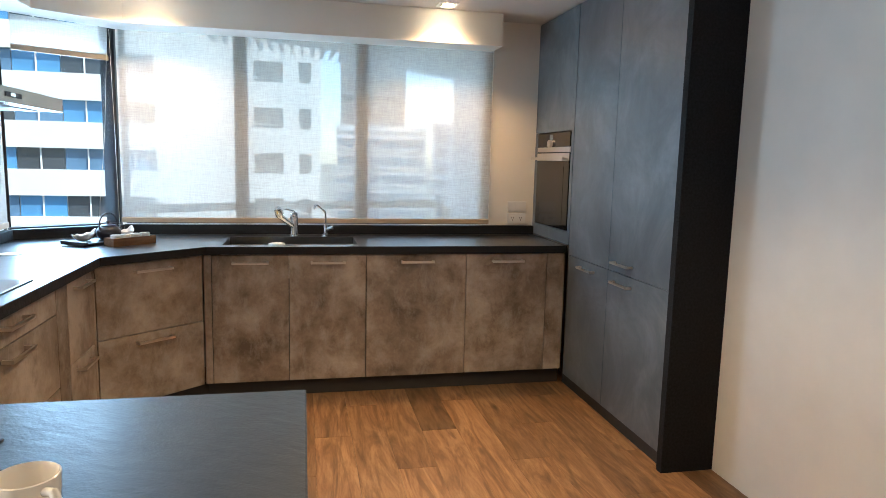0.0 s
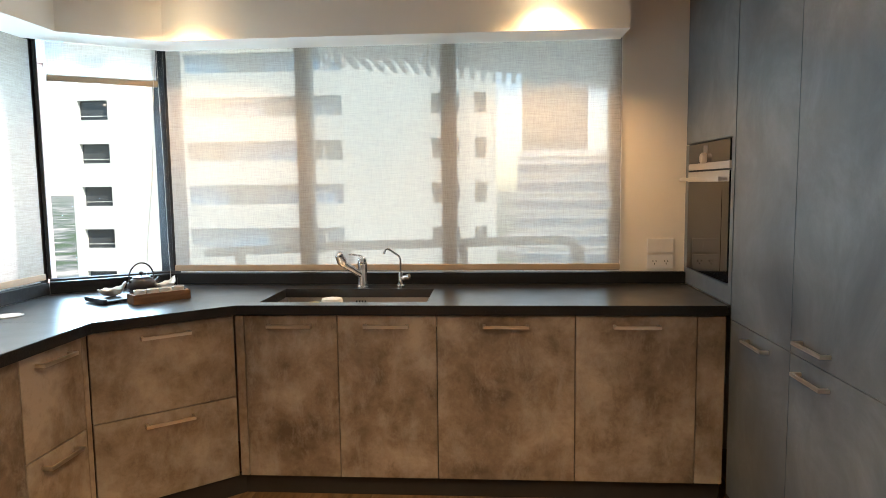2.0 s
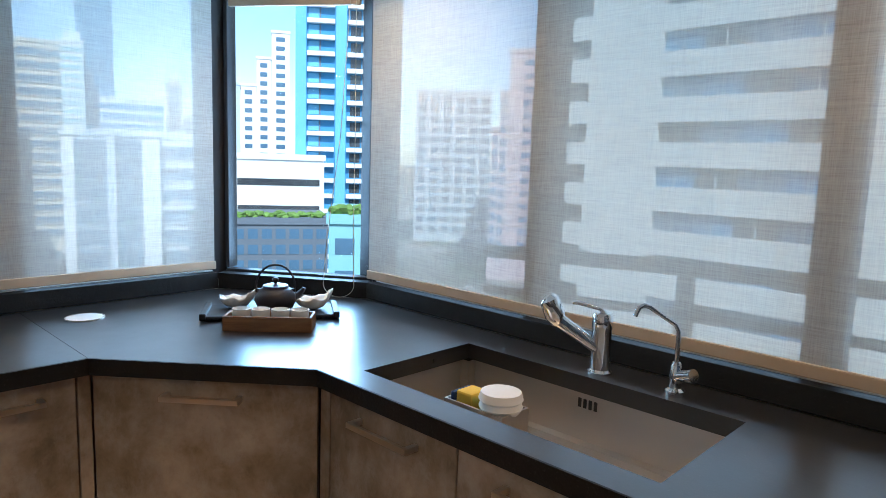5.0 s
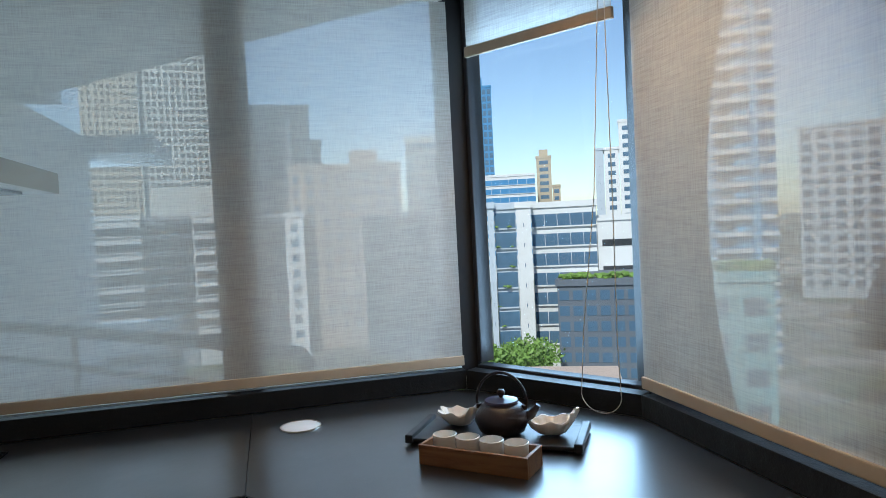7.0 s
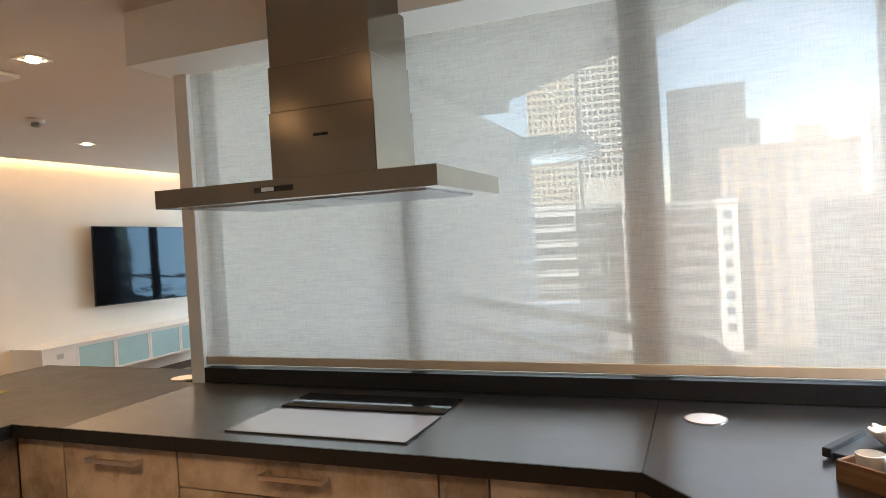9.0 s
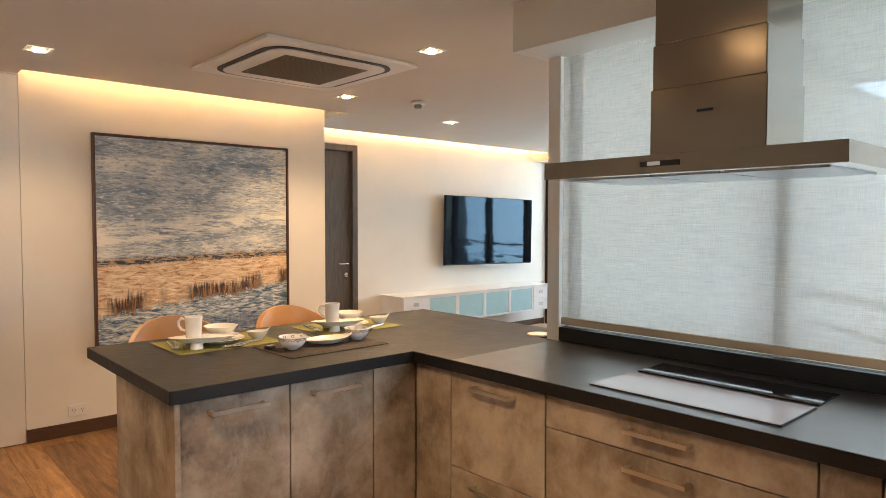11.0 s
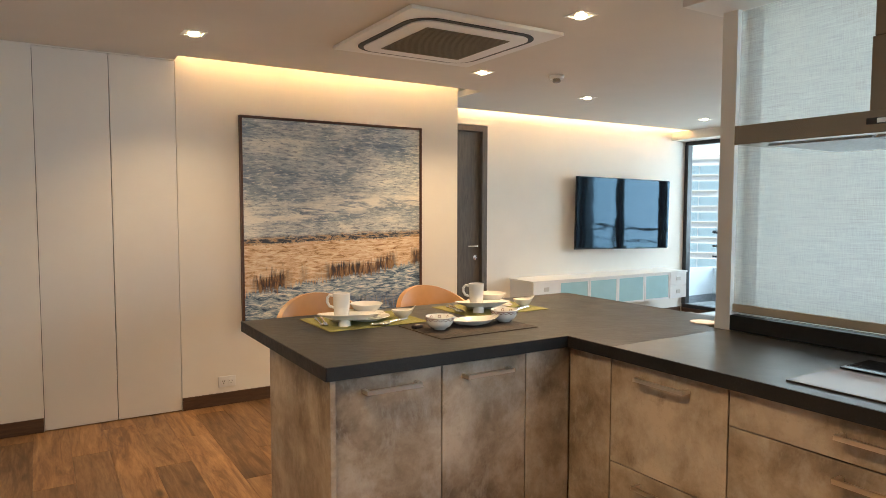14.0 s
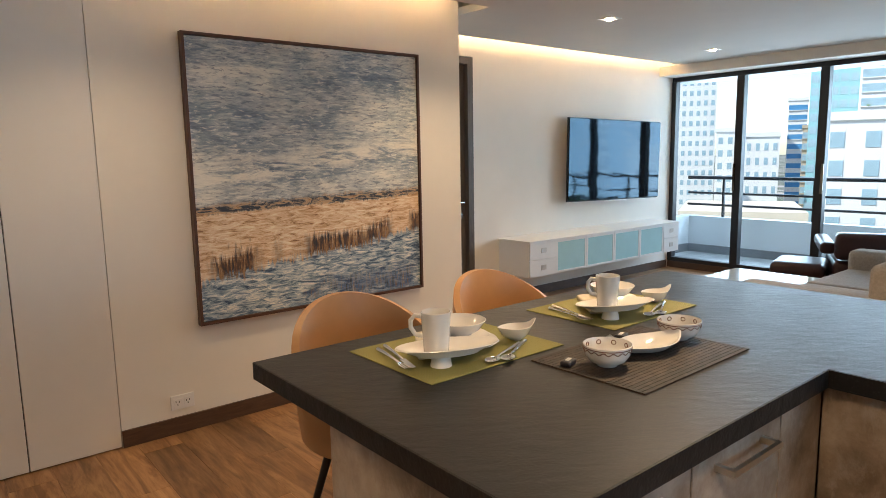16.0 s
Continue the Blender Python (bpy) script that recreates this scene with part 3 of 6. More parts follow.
part("side_lever", tube([(0, 0, 0.045), (0.03, -0.01, 0.055), (0.048, -0.016, 0.06)], [0.012, 0.013, 0.016], 14), CHROME, fp, smooth=True)
part("neck", tube([(0, 0, 0.07), (0.0, 0, 0.15), (-0.006, -0.006, 0.165), (-0.05, -0.05, 0.205), (-0.06, -0.058, 0.208), (-0.068, -0.065, 0.202), (-0.074, -0.07, 0.182)], 0.0055, 12), CHROME, fp, smooth=True)

# ---- sockets ----
def wall_plate(m, w, h, label, sockets):
    p = thing("wall_socket", m, label, "socket")
    part("plate", boxes((-w / 2, w / 2, -0.008, 0, -h / 2, h / 2), bevel=0.002), WHITE, p)
    for x in sockets:
        if len(sockets) == 1:
            part("rocker", boxes((x - 0.013, x + 0.013, -0.012, -0.008, -0.02, 0.02), bevel=0.001), WHITE, p)
        else:
            s = part("outlet", boxes((x - 0.018, x + 0.018, -0.0095, -0.008, -0.02, 0.02)), WHITE, p)
            for dx, dz in ((-0.008, 0.004), (0.008, 0.004), (0, -0.011)):
                part("slot", boxes((x + dx - 0.0018, x + dx + 0.0018, -0.0102, -0.0094, dz - 0.005, dz + 0.005)), RUBBER, s)
    return p


wall_plate(pose(3.095, 0.045, 1.096), 0.135, 0.073, "white light switch plate above the worktop", [0])
wall_plate(pose(3.095, 0.045, 1.012), 0.135, 0.073, "white double socket above the worktop", [-0.03, 0.03])
wall_plate(pose(1.232, PW_Y, 0.165, 0, 0, 180), 0.118, 0.075, "white double socket low on the wall", [-0.026, 0.026])

# ---- oven ----
ovn = thing("oven", pose(XP, -0.31, 0), "built-in black glass oven with steel trim and round knob", "oven")
part("body", boxes((0.01, 0.29, -0.28, 0.28, 0.994, 1.604)), RUBBER, ovn)
part("control_panel", boxes((-0.006, 0.0099, -0.283, 0.283, 1.515, 1.606), bevel=0.001), BLACKGLASS, ovn)
part("display", boxes((-0.0068, -0.0062, 0.0, 0.06, 1.555, 1.595)), plain("grey_display", (0.16, 0.15, 0.14), 0.3), ovn)
part("trim", boxes((-0.007, 0.0099, -0.283, 0.283, 1.482, 1.513), bevel=0.001), STEEL, ovn)
part("knob", lathe([(0.025, 0), (0.025, 0.018), (0.022, 0.022), (0, 0.023)], 28, m=pose(-0.006, 0.03, 1.535, 0, -90, 0)), STEEL, ovn, "round steel knob", True)
od = part("door", boxes((-0.006, 0.0099, -0.283, 0.283, 0.992, 1.474), bevel=0.001), BLACKGLASS, ovn)
part("door_trim", boxes((-0.0075, -0.0062, -0.283, 0.283, 1.425, 1.473)), STEEL, od)
part("handle", boxes((-0.052, -0.036, -0.283, 0.283, 1.428, 1.446), (-0.037, -0.0065, -0.26, -0.24, 1.431, 1.443), (-0.037, -0.0065, 0.24, 0.26, 1.431, 1.443), bevel=0.0015), STEEL, od, "flat steel bar handle")
part("window", boxes((-0.0072, -0.0062, -0.20, 0.20, 1.03, 1.39)), plain("oven_window_glass", (0.018, 0.016, 0.014), 0.03, vary=0, bump=0), od)

# ---- hob and hood ----
hb = thing("induction_hob", pose(0, 0, 0.9002), "black glass induction hob set in the worktop", "hob")
# The pale bluish base colour puts the bright window's reflection into the glass.
part("glass_top", boxes((0.31, 0.555, -2.195, -1.608, 0.0, 0.005), bevel=0.0015), plain("hob_glass_window_reflection", (0.34, 0.36, 0.42), 0.07, vary=0.02, bump=0, Specular_IOR_Level=0.9), hb, "glossy cooking zone with the window's reflection in its colour")
part("rear_glass", boxes((0.10, 0.275, -2.195, -1.608, 0.0, 0.005), bevel=0.0015), BLACKGLASS, hb, "black glass rear strip")
part("frame_edge", boxes((0.556, 0.560, -2.195, -1.608, 0.0, 0.0045), (0.31, 0.556, -1.6075, -1.604, 0.0, 0.0045)), RUBBER, hb)
hd = thing("cooker_hood", pose(0, 0, 0), "brushed steel cooker hood with a tall square chimney", "cooker hood")
HX0, HX1, HY0, HY1 = 0.125, 0.645, -2.32, -1.44
part("canopy", boxes((HX0, HX1, HY0, HY1, 1.565, 1.618), bevel=0.0015), HOODSTEEL, hd)
for a, b in ((HY0 + 0.06, -1.99), (-1.98, -1.77), (-1.76, HY1 - 0.06)):
    part("grease_filter", boxes((HX0 + 0.08, HX1 - 0.07, a, b, 1.561, 1.5648)), plain("aluminium_mesh", (0.42, 0.42, 0.42), 0.45, 0.9, 0.25, 120), hd, "aluminium grease filter")
part("control_strip", boxes((HX1 + 0.0002, HX1 + 0.003, -1.97, -1.85, 1.585, 1.60)), RUBBER, hd)
part("switch", boxes((HX1 + 0.003, HX1 + 0.006, -1.945, -1.905, 1.587, 1.598)), CHROME, hd)
for name, inset, z0, z1 in (("chimney_lower", 0.0, 1.6185, 1.845), ("chimney_middle", 0.004, 1.8455, 1.985), ("chimney_upper", 0.008, 1.9855, 2.358)):
    part(name, boxes((0.15 + inset, 0.425 - inset, -2.07 + inset, -1.71 - inset, z0, z1), bevel=0.003), HOODSTEEL, hd)
part("badge", boxes((0.4252, 0.4262, -1.915, -1.865, 1.76, 1.768)), RUBBER, hd)

# ---- covers in the worktop ----
cov = thing("worktop_outlet_cover", pose(0.19, -0.868, 0.9002), "round white pop-up socket cover in the worktop", "socket cover", "worktop covers")
part("disc", lathe([(0.052, 0), (0.052, 0.002), (0.045, 0.0035), (0, 0.0035)], 36), WHITE, cov, smooth=True)
part("ring", lathe([(0.053, 0), (0.056, 0), (0.056, 0.003), (0.053, 0.003)], 36), SATIN, cov, smooth=True)
copy_thing(cov, pose(-0.07, -2.93, 0.9002))

# ---- tea set ----
KETTLE = plain("cast_iron", (0.018, 0.012, 0.014), 0.45, vary=0.2, scale=60, bump=0.3)
tr = thing("tea_tray", pose(0.50, -0.40, 0.9002, 0, 0, 57), "black lacquer tray with raised end bars on the worktop", "tray")
bm = boxes((-0.198, 0.198, -0.085, 0.085, 0.006, 0.016), bevel=0.003)
part("base", bm, BLACK, tr)
for s in (-1, 1):
    part("rim", boxes((s * 0.205 - 0.010, s * 0.205 + 0.010, -0.092, 0.092, 0.004, 0.026), bevel=0.004), BLACK, tr)
    part("foot", boxes((s * 0.15 - 0.01, s * 0.15 + 0.01, -0.07, 0.07, 0, 0.0065)), BLACK, tr)
kt = thing("teapot", pose(0.515, -0.395, 0.9165, 0, 0, 57), "black cast iron teapot with a hooped handle", "teapot")
part("body", lathe([(0.0, 0), (0.040, 0.001), (0.056, 0.010), (0.067, 0.034), (0.064, 0.054), (0.050, 0.071), (0.040, 0.076), (0.0, 0.077)], 36), KETTLE, kt, smooth=True)
lid = part("lid", lathe([(0.042, 0.0772), (0.040, 0.083), (0.02, 0.088), (0, 0.089)], 28), plain("purple_iron", (0.030, 0.020, 0.045), 0.3), kt, "violet sheened iron lid", True)
part("knob", lathe([(0.004, 0.088), (0.005, 0.092), (0.0095, 0.097), (0.0105, 0.102), (0.007, 0.108), (0, 0.110)], 20), KETTLE, lid, smooth=True)
part("spout", tube([(0.054, 0, 0.040), (0.074, 0, 0.050), (0.085, 0, 0.064), (0.091, 0, 0.073)], [0.014, 0.011, 0.008, 0.0065], 14), KETTLE, kt, smooth=True)
part("handle", tube([(-0.058, 0, 0.066)] + [(-0.062 * math.cos(k * math.pi / 20), 0, 0.078 + 0.072 * math.sin(k * math.pi / 20)) for k in range(21)] + [(0.058, 0, 0.066)], 0.0036, 10), KETTLE, kt, smooth=True)
for side in (-1, 1):
    part("lug", lathe([(0.0, 0.060), (0.007, 0.061), (0.007, 0.072), (0.0, 0.074)], 12), KETTLE, kt, smooth=True).matrix_basis = pose(side * 0.057, 0, 0)
bxh = thing("cup_box", pose(0.655, -0.50, 0.9002, 0, 0, 47), "shallow wooden box holding four small cups", "wooden box")
BAMBOO = wood("reddish_wood", (0.17, 0.075, 0.03), (0.30, 0.15, 0.065), 0.5)
part("bottom", boxes((-0.125, 0.125, -0.036, 0.036, 0.002, 0.008)), BAMBOO, bxh)
for r in ((-0.13, 0.13, -0.045, -0.037, 0, 0.045), (-0.13, 0.13, 0.037, 0.045, 0, 0.045), (-0.13, -0.122, -0.0368, 0.0368, 0, 0.045), (0.122, 0.13, -0.0368, 0.0368, 0, 0.045)):
    part("side", boxes(r, bevel=0.0015), BAMBOO, bxh)
cup = None
for i in range(4):
    at = pose(0.655, -0.50, 0.9085, 0, 0, 47) @ pose(-0.086 + i * 0.058, 0, 0)
    if cup is None:
        cup = part("tea_cup", lathe([(0, 0.001), (0.022, 0), (0.0262, 0.008), (0.0275, 0.052), (0.0255, 0.053), (0.024, 0.012), (0, 0.008)], 24), PORCELAIN, smooth=True)
        tagged(cup, "small cream porcelain cup in the wooden box", "cup", "tea cups")
        cup.matrix_basis = at
    else:
        copy_thing(cup, at)


def shell_bowl():
    """An open oyster-like bowl with a wavy lip that rises at one end."""
    bm = bmesh.new()
    rings = []
    for k, (r, z) in enumerate(((0.012, 0.0), (0.026, 0.004), (0.040, 0.018), (0.047, 0.032), (0.046, 0.036), (0.042, 0.035), (0.036, 0.022), (0.022, 0.010), (0.006, 0.008))):
        ring = []
        for i in range(56):
            a = 2 * math.pi * i / 56
            lift = max(0, math.cos(a)) ** 3 * 0.030 * (z / 0.04)
            wob = 1 + (0.08 * math.sin(5 * a + 0.6) + 0.05 * math.sin(13 * a)) * (z / 0.04)
            ring.append(bm.verts.new((r * 1.3 * wob * math.cos(a), r * 0.8 * wob * math.sin(a), z + lift + 0.004 * math.sin(7 * a) * z / 0.04)))
        rings.append(ring)
    for a, b in zip(rings, rings[1:]):
        for i in range(56):
            bm.faces.new((a[i], a[(i + 1) % 56], b[(i + 1) % 56], b[i]))
    bm.faces.new(rings[0][::-1])
    bm.faces.new(rings[-1])
    return bm


sb = tagged(part("shell_bowl", shell_bowl(), PORCELAIN, smooth=True), "white porcelain shell-shaped bowl on the tray", "bowl", "shell bowls")
sb.matrix_basis = pose(0.41, -0.475, 0.9175, 0, 0, 40)
copy_thing(sb, pose(0.575, -0.29, 0.9175, 0, 0, 62))

# blind cord in the corner window
cord = thing("blind_cord", pose(0, 0, 0), "beaded pull cord loop of the corner blind", "blind cord")
loop = [(0.44 + 0.050 * math.cos(a), -0.085 + 0.033 * math.cos(a), 0.960 + 0.052 * math.sin(a)) for a in (3.3 + 0.19 * k for k in range(16))]
pts = [(0.462, -0.050, 2.14), (0.430, -0.075, 1.5), (0.398, -0.108, 1.12)] + loop + [(0.487, -0.056, 1.1), (0.482, -0.050, 1.5), (0.470, -0.045, 2.14)]
part("bead_chain", tube(pts, 0.0014, 6), plain("pale_beige_beads", (0.60, 0.57, 0.51), 0.4), cord, smooth=True)

# ---- ceiling fittings ----
BULB = glow("lamp_glow", (1.0, 0.78, 0.50), 30)
def downlight(x, y, lit, power, soft=0.05, tone=(1.0, 0.70, 0.40)):
    d = thing("downlight", pose(x, y, CEIL), "square recessed downlight of a set with added fill lamps, lit" if lit else "square recessed downlight in the ceiling", "downlight", "ceiling downlights")
    part("frame", boxes((-0.062, 0.062, -0.062, -0.046, -0.005, -0.0005), (-0.062, 0.062, 0.046, 0.062, -0.005, -0.0005), (-0.062, -0.046, -0.0459, 0.0459, -0.005, -0.0005), (0.046, 0.062, -0.0459, 0.0459, -0.005, -0.0005)), WHITE, d)
    part("reflector", boxes((-0.0459, 0.0459, -0.0459, 0.0459, -0.0022, -0.0005)), STEEL, d)
    part("bulb", lathe([(0.0, -0.016), (0.026, -0.014), (0.03, -0.004), (0.03, -0.0023)], 24), BULB, d, "glowing lamp", True)
    lamp("downlight_beam", "SPOT", power, tone, pose(x, y, CEIL - 0.03), spot=125, soft=soft)


# The last entry is an unseen lamp, added as fill light.
for x, y, p in ((1.555, -5.07, 17), (-0.036, -3.668, 60), (-0.42, -5.07, 30), (-1.835, -5.47, 20), (-3.9, -5.8, 12), (2.75, -3.6, 5)):
    downlight(x, y, True, p)
for x in (2.478, 0.74):
    downlight(x, -0.33 if x > 1 else -0.40, True, 25, tone=(1.0, 0.58, 0.25))
# Unseen lamp added to brighten the cabinet fronts; no known fitting hangs here.
downlight(2.05, -2.45, True, 92, soft=0.28)
# cove strips on top of the ceiling edge
lamp("cove_strip", "AREA", 10, WARM, look((0.42, -5.76, 2.42), (0.42, -5.80, 2.56)), size=2.2, size_y=0.04)
lamp("cove_strip", "AREA", 12.5, WARM, look((-2.9, -6.66, 2.42), (-2.9, -6.75, 2.56)), size=4.0, size_y=0.04)

ac = thing("ceiling_air_conditioner", pose(0.30, -4.44, CEIL), "square white ceiling cassette air conditioner", "air conditioner")
A = 0.485
part("panel", boxes((-A, A, -A, A, -0.022, -0.0005), bevel=0.006), WHITE, ac)
def ring_slab(half, r, w, z0, z1):
    def loop(h, rr):
        return [(sx * (h - rr) + rr * math.cos(a0 + k * math.pi / 12), sy * (h - rr) + rr * math.sin(a0 + k * math.pi / 12)) for sx, sy, a0 in ((1, 1, 0), (-1, 1, math.pi / 2), (-1, -1, math.pi), (1, -1, 1.5 * math.pi)) for k in range(7)]
    return slab(loop(half, r), z0, z1, [loop(half - w, max(0.01, r - w))])
part("air_slot", ring_slab(0.41, 0.15, 0.035, -0.026, -0.0215), RUBBER, ac)
part("inner_panel", slab([(sx * (0.375 - 0.11) + 0.11 * math.cos(a0 + k * math.pi / 12), sy * (0.375 - 0.11) + 0.11 * math.sin(a0 + k * math.pi / 12)) for sx, sy, a0 in ((1, 1, 0), (-1, 1, math.pi / 2), (-1, -1, math.pi), (1, -1, 1.5 * math.pi)) for k in range(7)], -0.032, -0.0215), WHITE, ac)
part("grille", boxes((-0.27, 0.27, -0.27, 0.27, -0.036, -0.0325)), plain("brown_filter_grille", (0.20, 0.165, 0.11), 0.7, vary=0.1, scale=80), ac, "brown square intake grille")
for i in range(25):
    part("grille_slat", boxes((-0.265, 0.265, -0.252 + i * 0.021 - 0.003, -0.252 + i * 0.021 + 0.003, -0.039, -0.0362)), bpy.data.materials["brown_filter_grille"], ac)
sm = thing("smoke_detector", pose(-0.956, -4.886, CEIL), "round white smoke detector on the ceiling", "smoke detector")
part("base", lathe([(0.055, -0.001), (0.055, -0.018), (0.05, -0.024), (0.0, -0.024)], 28), WHITE, sm, smooth=True)
part("sensor", lathe([(0.028, -0.0242), (0.03, -0.045), (0.022, -0.052), (0, -0.053)], 24), plain("grey_plastic", (0.25, 0.25, 0.24), 0.5), sm, smooth=True)

# ---- closet, skirting, painting, door ----
for a, b in ((1.5315, 1.923), (1.9245, 2.3335)):
    d = thing("closet_door", pose(0, 0, 0), "tall flush cream closet door reaching the ceiling", "closet door", "closet doors")
    part("leaf", boxes((a + 0.0015, b - 0.0015, PW_Y - 0.022, PW_Y + 0.001, 0.006, 2.349), bevel=0.0015), CLOSET, d)
part_wall = structure("closet_back", boxes((1.5305, 2.3345, PW_Y - 0.12, PW_Y - 0.08, 0, 2.351)), CARCASS, "dark back of the closet", "wall")
structure("baseboard_1", boxes((-0.70, 1.5285, PW_Y + 0.0005, PW_Y + 0.014, 0.001, 0.088), (2.337, 3.355, PW_Y + 0.0005, PW_Y + 0.014, 0.001, 0.088), bevel=0.002), SKIRT, "dark brown wooden baseboard", "baseboard")
structure("baseboard_2", boxes((WIN_X + 0.06, -1.79, TV_Y + 0.0005, TV_Y + 0.014, 0.001, 0.088), (-0.714, -0.7005, TV_Y + 0.02, PW_Y + 0.014, 0.001, 0.088)), SKIRT, "dark brown wooden baseboard", "baseboard")


def seascape():
    n = Nodes("oil_seascape")
    sep = n.add("ShaderNodeSeparateXYZ")
    n.link(n.pos, sep.inputs[0])
    strokes = n.noise(1, 5, n.stretch((11, 1, 50)), 0.70, 0.9)
    fleck = n.noise(1, 4, n.stretch((17, 1, 75)), 0.68, 0.7)
    streak = n.noise(1, 5, n.stretch((5, 1, 22)), 0.68, 0.8)
    broad = n.noise(1, 3, n.stretch((2.2, 1, 5)), 0.5, 0.4)
    reed = n.noise(1, 4, n.stretch((52, 1, 7)), 0.7)
    wob = n.add("ShaderNodeMath", )
    wob.operation = "MULTIPLY_ADD"
    n.link(n.mix(0.5, streak, reed), wob.inputs[0])
    wob.inputs[1].default_value = 0.09
    n.link(sep.outputs["Z"], wob.inputs[2])
    tilt = n.add("ShaderNodeMath")
    tilt.operation = "MULTIPLY_ADD"
    n.link(sep.outputs["X"], tilt.inputs[0])
    tilt.inputs[1].default_value = 0.025
    n.link(wob.outputs[0], tilt.inputs[2])
    h = n.add("ShaderNodeMapRange", From_Min=-0.72, From_Max=0.72)
    n.link(tilt.outputs[0], h.inputs["Value"])
    h = h.outputs["Result"]
    sky_c = n.ramp(n.mix(0.55, streak, broad), (0.35, (0.15, 0.20, 0.28)), (0.44, (0.28, 0.35, 0.42)), (0.53, (0.53, 0.57, 0.57)), (0.62, (0.82, 0.80, 0.73)))
    sky_c = n.mix(n.ramp(fleck, (0.38, (0.65, 0.65, 0.65)), (0.47, (0, 0, 0))), sky_c, (0.12, 0.16, 0.22))
    sky_c = n.mix(n.ramp(fleck, (0.54, (0, 0, 0)), (0.64, (0.75, 0.75, 0.75))), sky_c, (0.84, 0.83, 0.76))
    rise = n.add("ShaderNodeMath")
    rise.operation = "MULTIPLY_ADD"
    n.link(sep.outputs["X"], rise.inputs[0])
    rise.inputs[1].default_value = 0.075
    n.link(h, rise.inputs[2])
    cloud = n.ramp(rise.outputs[0], (0.55, (0, 0, 0)), (0.585, (1, 1, 1)), (0.625, (0.8, 0.8, 0.8)), (0.67, (0, 0, 0)))
    cloud = n.mix(1.0, cloud, n.ramp(streak, (0.42, (0, 0, 0)), (0.56, (0.9, 0.9, 0.9))), "MULTIPLY")
    sky_c = n.mix(cloud, sky_c, (0.88, 0.85, 0.76))
    sand = n.ramp(strokes, (0.33, (0.26, 0.12, 0.055)), (0.40, (0.60, 0.37, 0.19)), (0.50, (0.79, 0.58, 0.38)), (0.64, (0.93, 0.81, 0.63)))
    sea = n.ramp(strokes, (0.37, (0.03, 0.07, 0.14)), (0.46, (0.20, 0.29, 0.38)), (0.54, (0.46, 0.54, 0.58)), (0.63, (0.82, 0.81, 0.74)))
    reeds = n.ramp(reed, (0.40, (0.03, 0.03, 0.04)), (0.5, (0.14, 0.07, 0.035)), (0.6, (0.40, 0.23, 0.10)), (0.7, (0.12, 0.17, 0.24)))
    edge = lambda lo, hi: n.ramp(h, (lo, (0, 0, 0)), (hi, (1, 1, 1)))
    slant = n.add("ShaderNodeMath")
    slant.operation = "MULTIPLY_ADD"
    n.link(sep.outputs["X"], slant.inputs[0])
    slant.inputs[1].default_value = 0.055
    n.link(h, slant.inputs[2])
    uneven = n.add("ShaderNodeMath")
    uneven.operation = "MULTIPLY_ADD"
    n.link(n.mix(0.45, broad, reed), uneven.inputs[0])
    uneven.inputs[1].default_value = 0.22
    n.link(slant.outputs[0], uneven.inputs[2])
    low_h = uneven.outputs[0]
    patch = n.ramp(n.noise(1, 2, n.stretch((2.9, 1, 0.4)), 0.5), (0.46, (0, 0, 0)), (0.54, (1, 1, 1)))
    blue_reeds = n.ramp(reed, (0.40, (0.02, 0.02, 0.03)), (0.50, (0.05, 0.13, 0.30)), (0.60, (0.18, 0.10, 0.05)), (0.70, (0.46, 0.52, 0.56)))
    c = n.mix(n.ramp(low_h, (0.325, (0, 0, 0)), (0.345, (1, 1, 1))), sea, n.mix(patch, sand, reeds))
    c = n.mix(n.ramp(low_h, (0.395, (0, 0, 0)), (0.43, (1, 1, 1))), c, sand)
    c = n.mix(n.mix(n.ramp(strokes, (0.44, (0.15, 0.15, 0.15)), (0.54, (1, 1, 1))), (0, 0, 0), edge(0.425, 0.431)), c, (0.04, 0.05, 0.07))
    c = n.mix(edge(0.450, 0.470), c, sky_c)
    low = n.mix(n.ramp(n.noise(1, 3, n.stretch((1.4, 1, 2.6))), (0.52, (0, 0, 0)), (0.60, (0.8, 0.8, 0.8))), sea, blue_reeds)
    c = n.mix(n.ramp(h, (0.08, (1, 1, 1)), (0.16, (0, 0, 0))), c, low)
    n.colour(c).set(Roughness=0.5).bump(strokes, 0.9, 0.005)
    return n.mat


pa = thing("painting", pose(0.396, PW_Y + 0.002, 1.288), "large square oil seascape with sand and reeds in a dark frame", "painting")
part("canvas", boxes((-0.708, 0.708, 0.004, 0.030, -0.72, 0.72)), seascape(), pa)
for r in ((-0.726, -0.711, 0.0, 0.042, -0.738, 0.738), (0.711, 0.726, 0.0, 0.042, -0.738, 0.738), (-0.7108, 0.7108, 0.0, 0.042, 0.723, 0.738), (-0.7108, 0.7108, 0.0, 0.042, -0.738, -0.723)):
    part("frame", boxes(r, bevel=0.001), plain("dark_frame", (0.085, 0.036, 0.022), 0.45), pa)

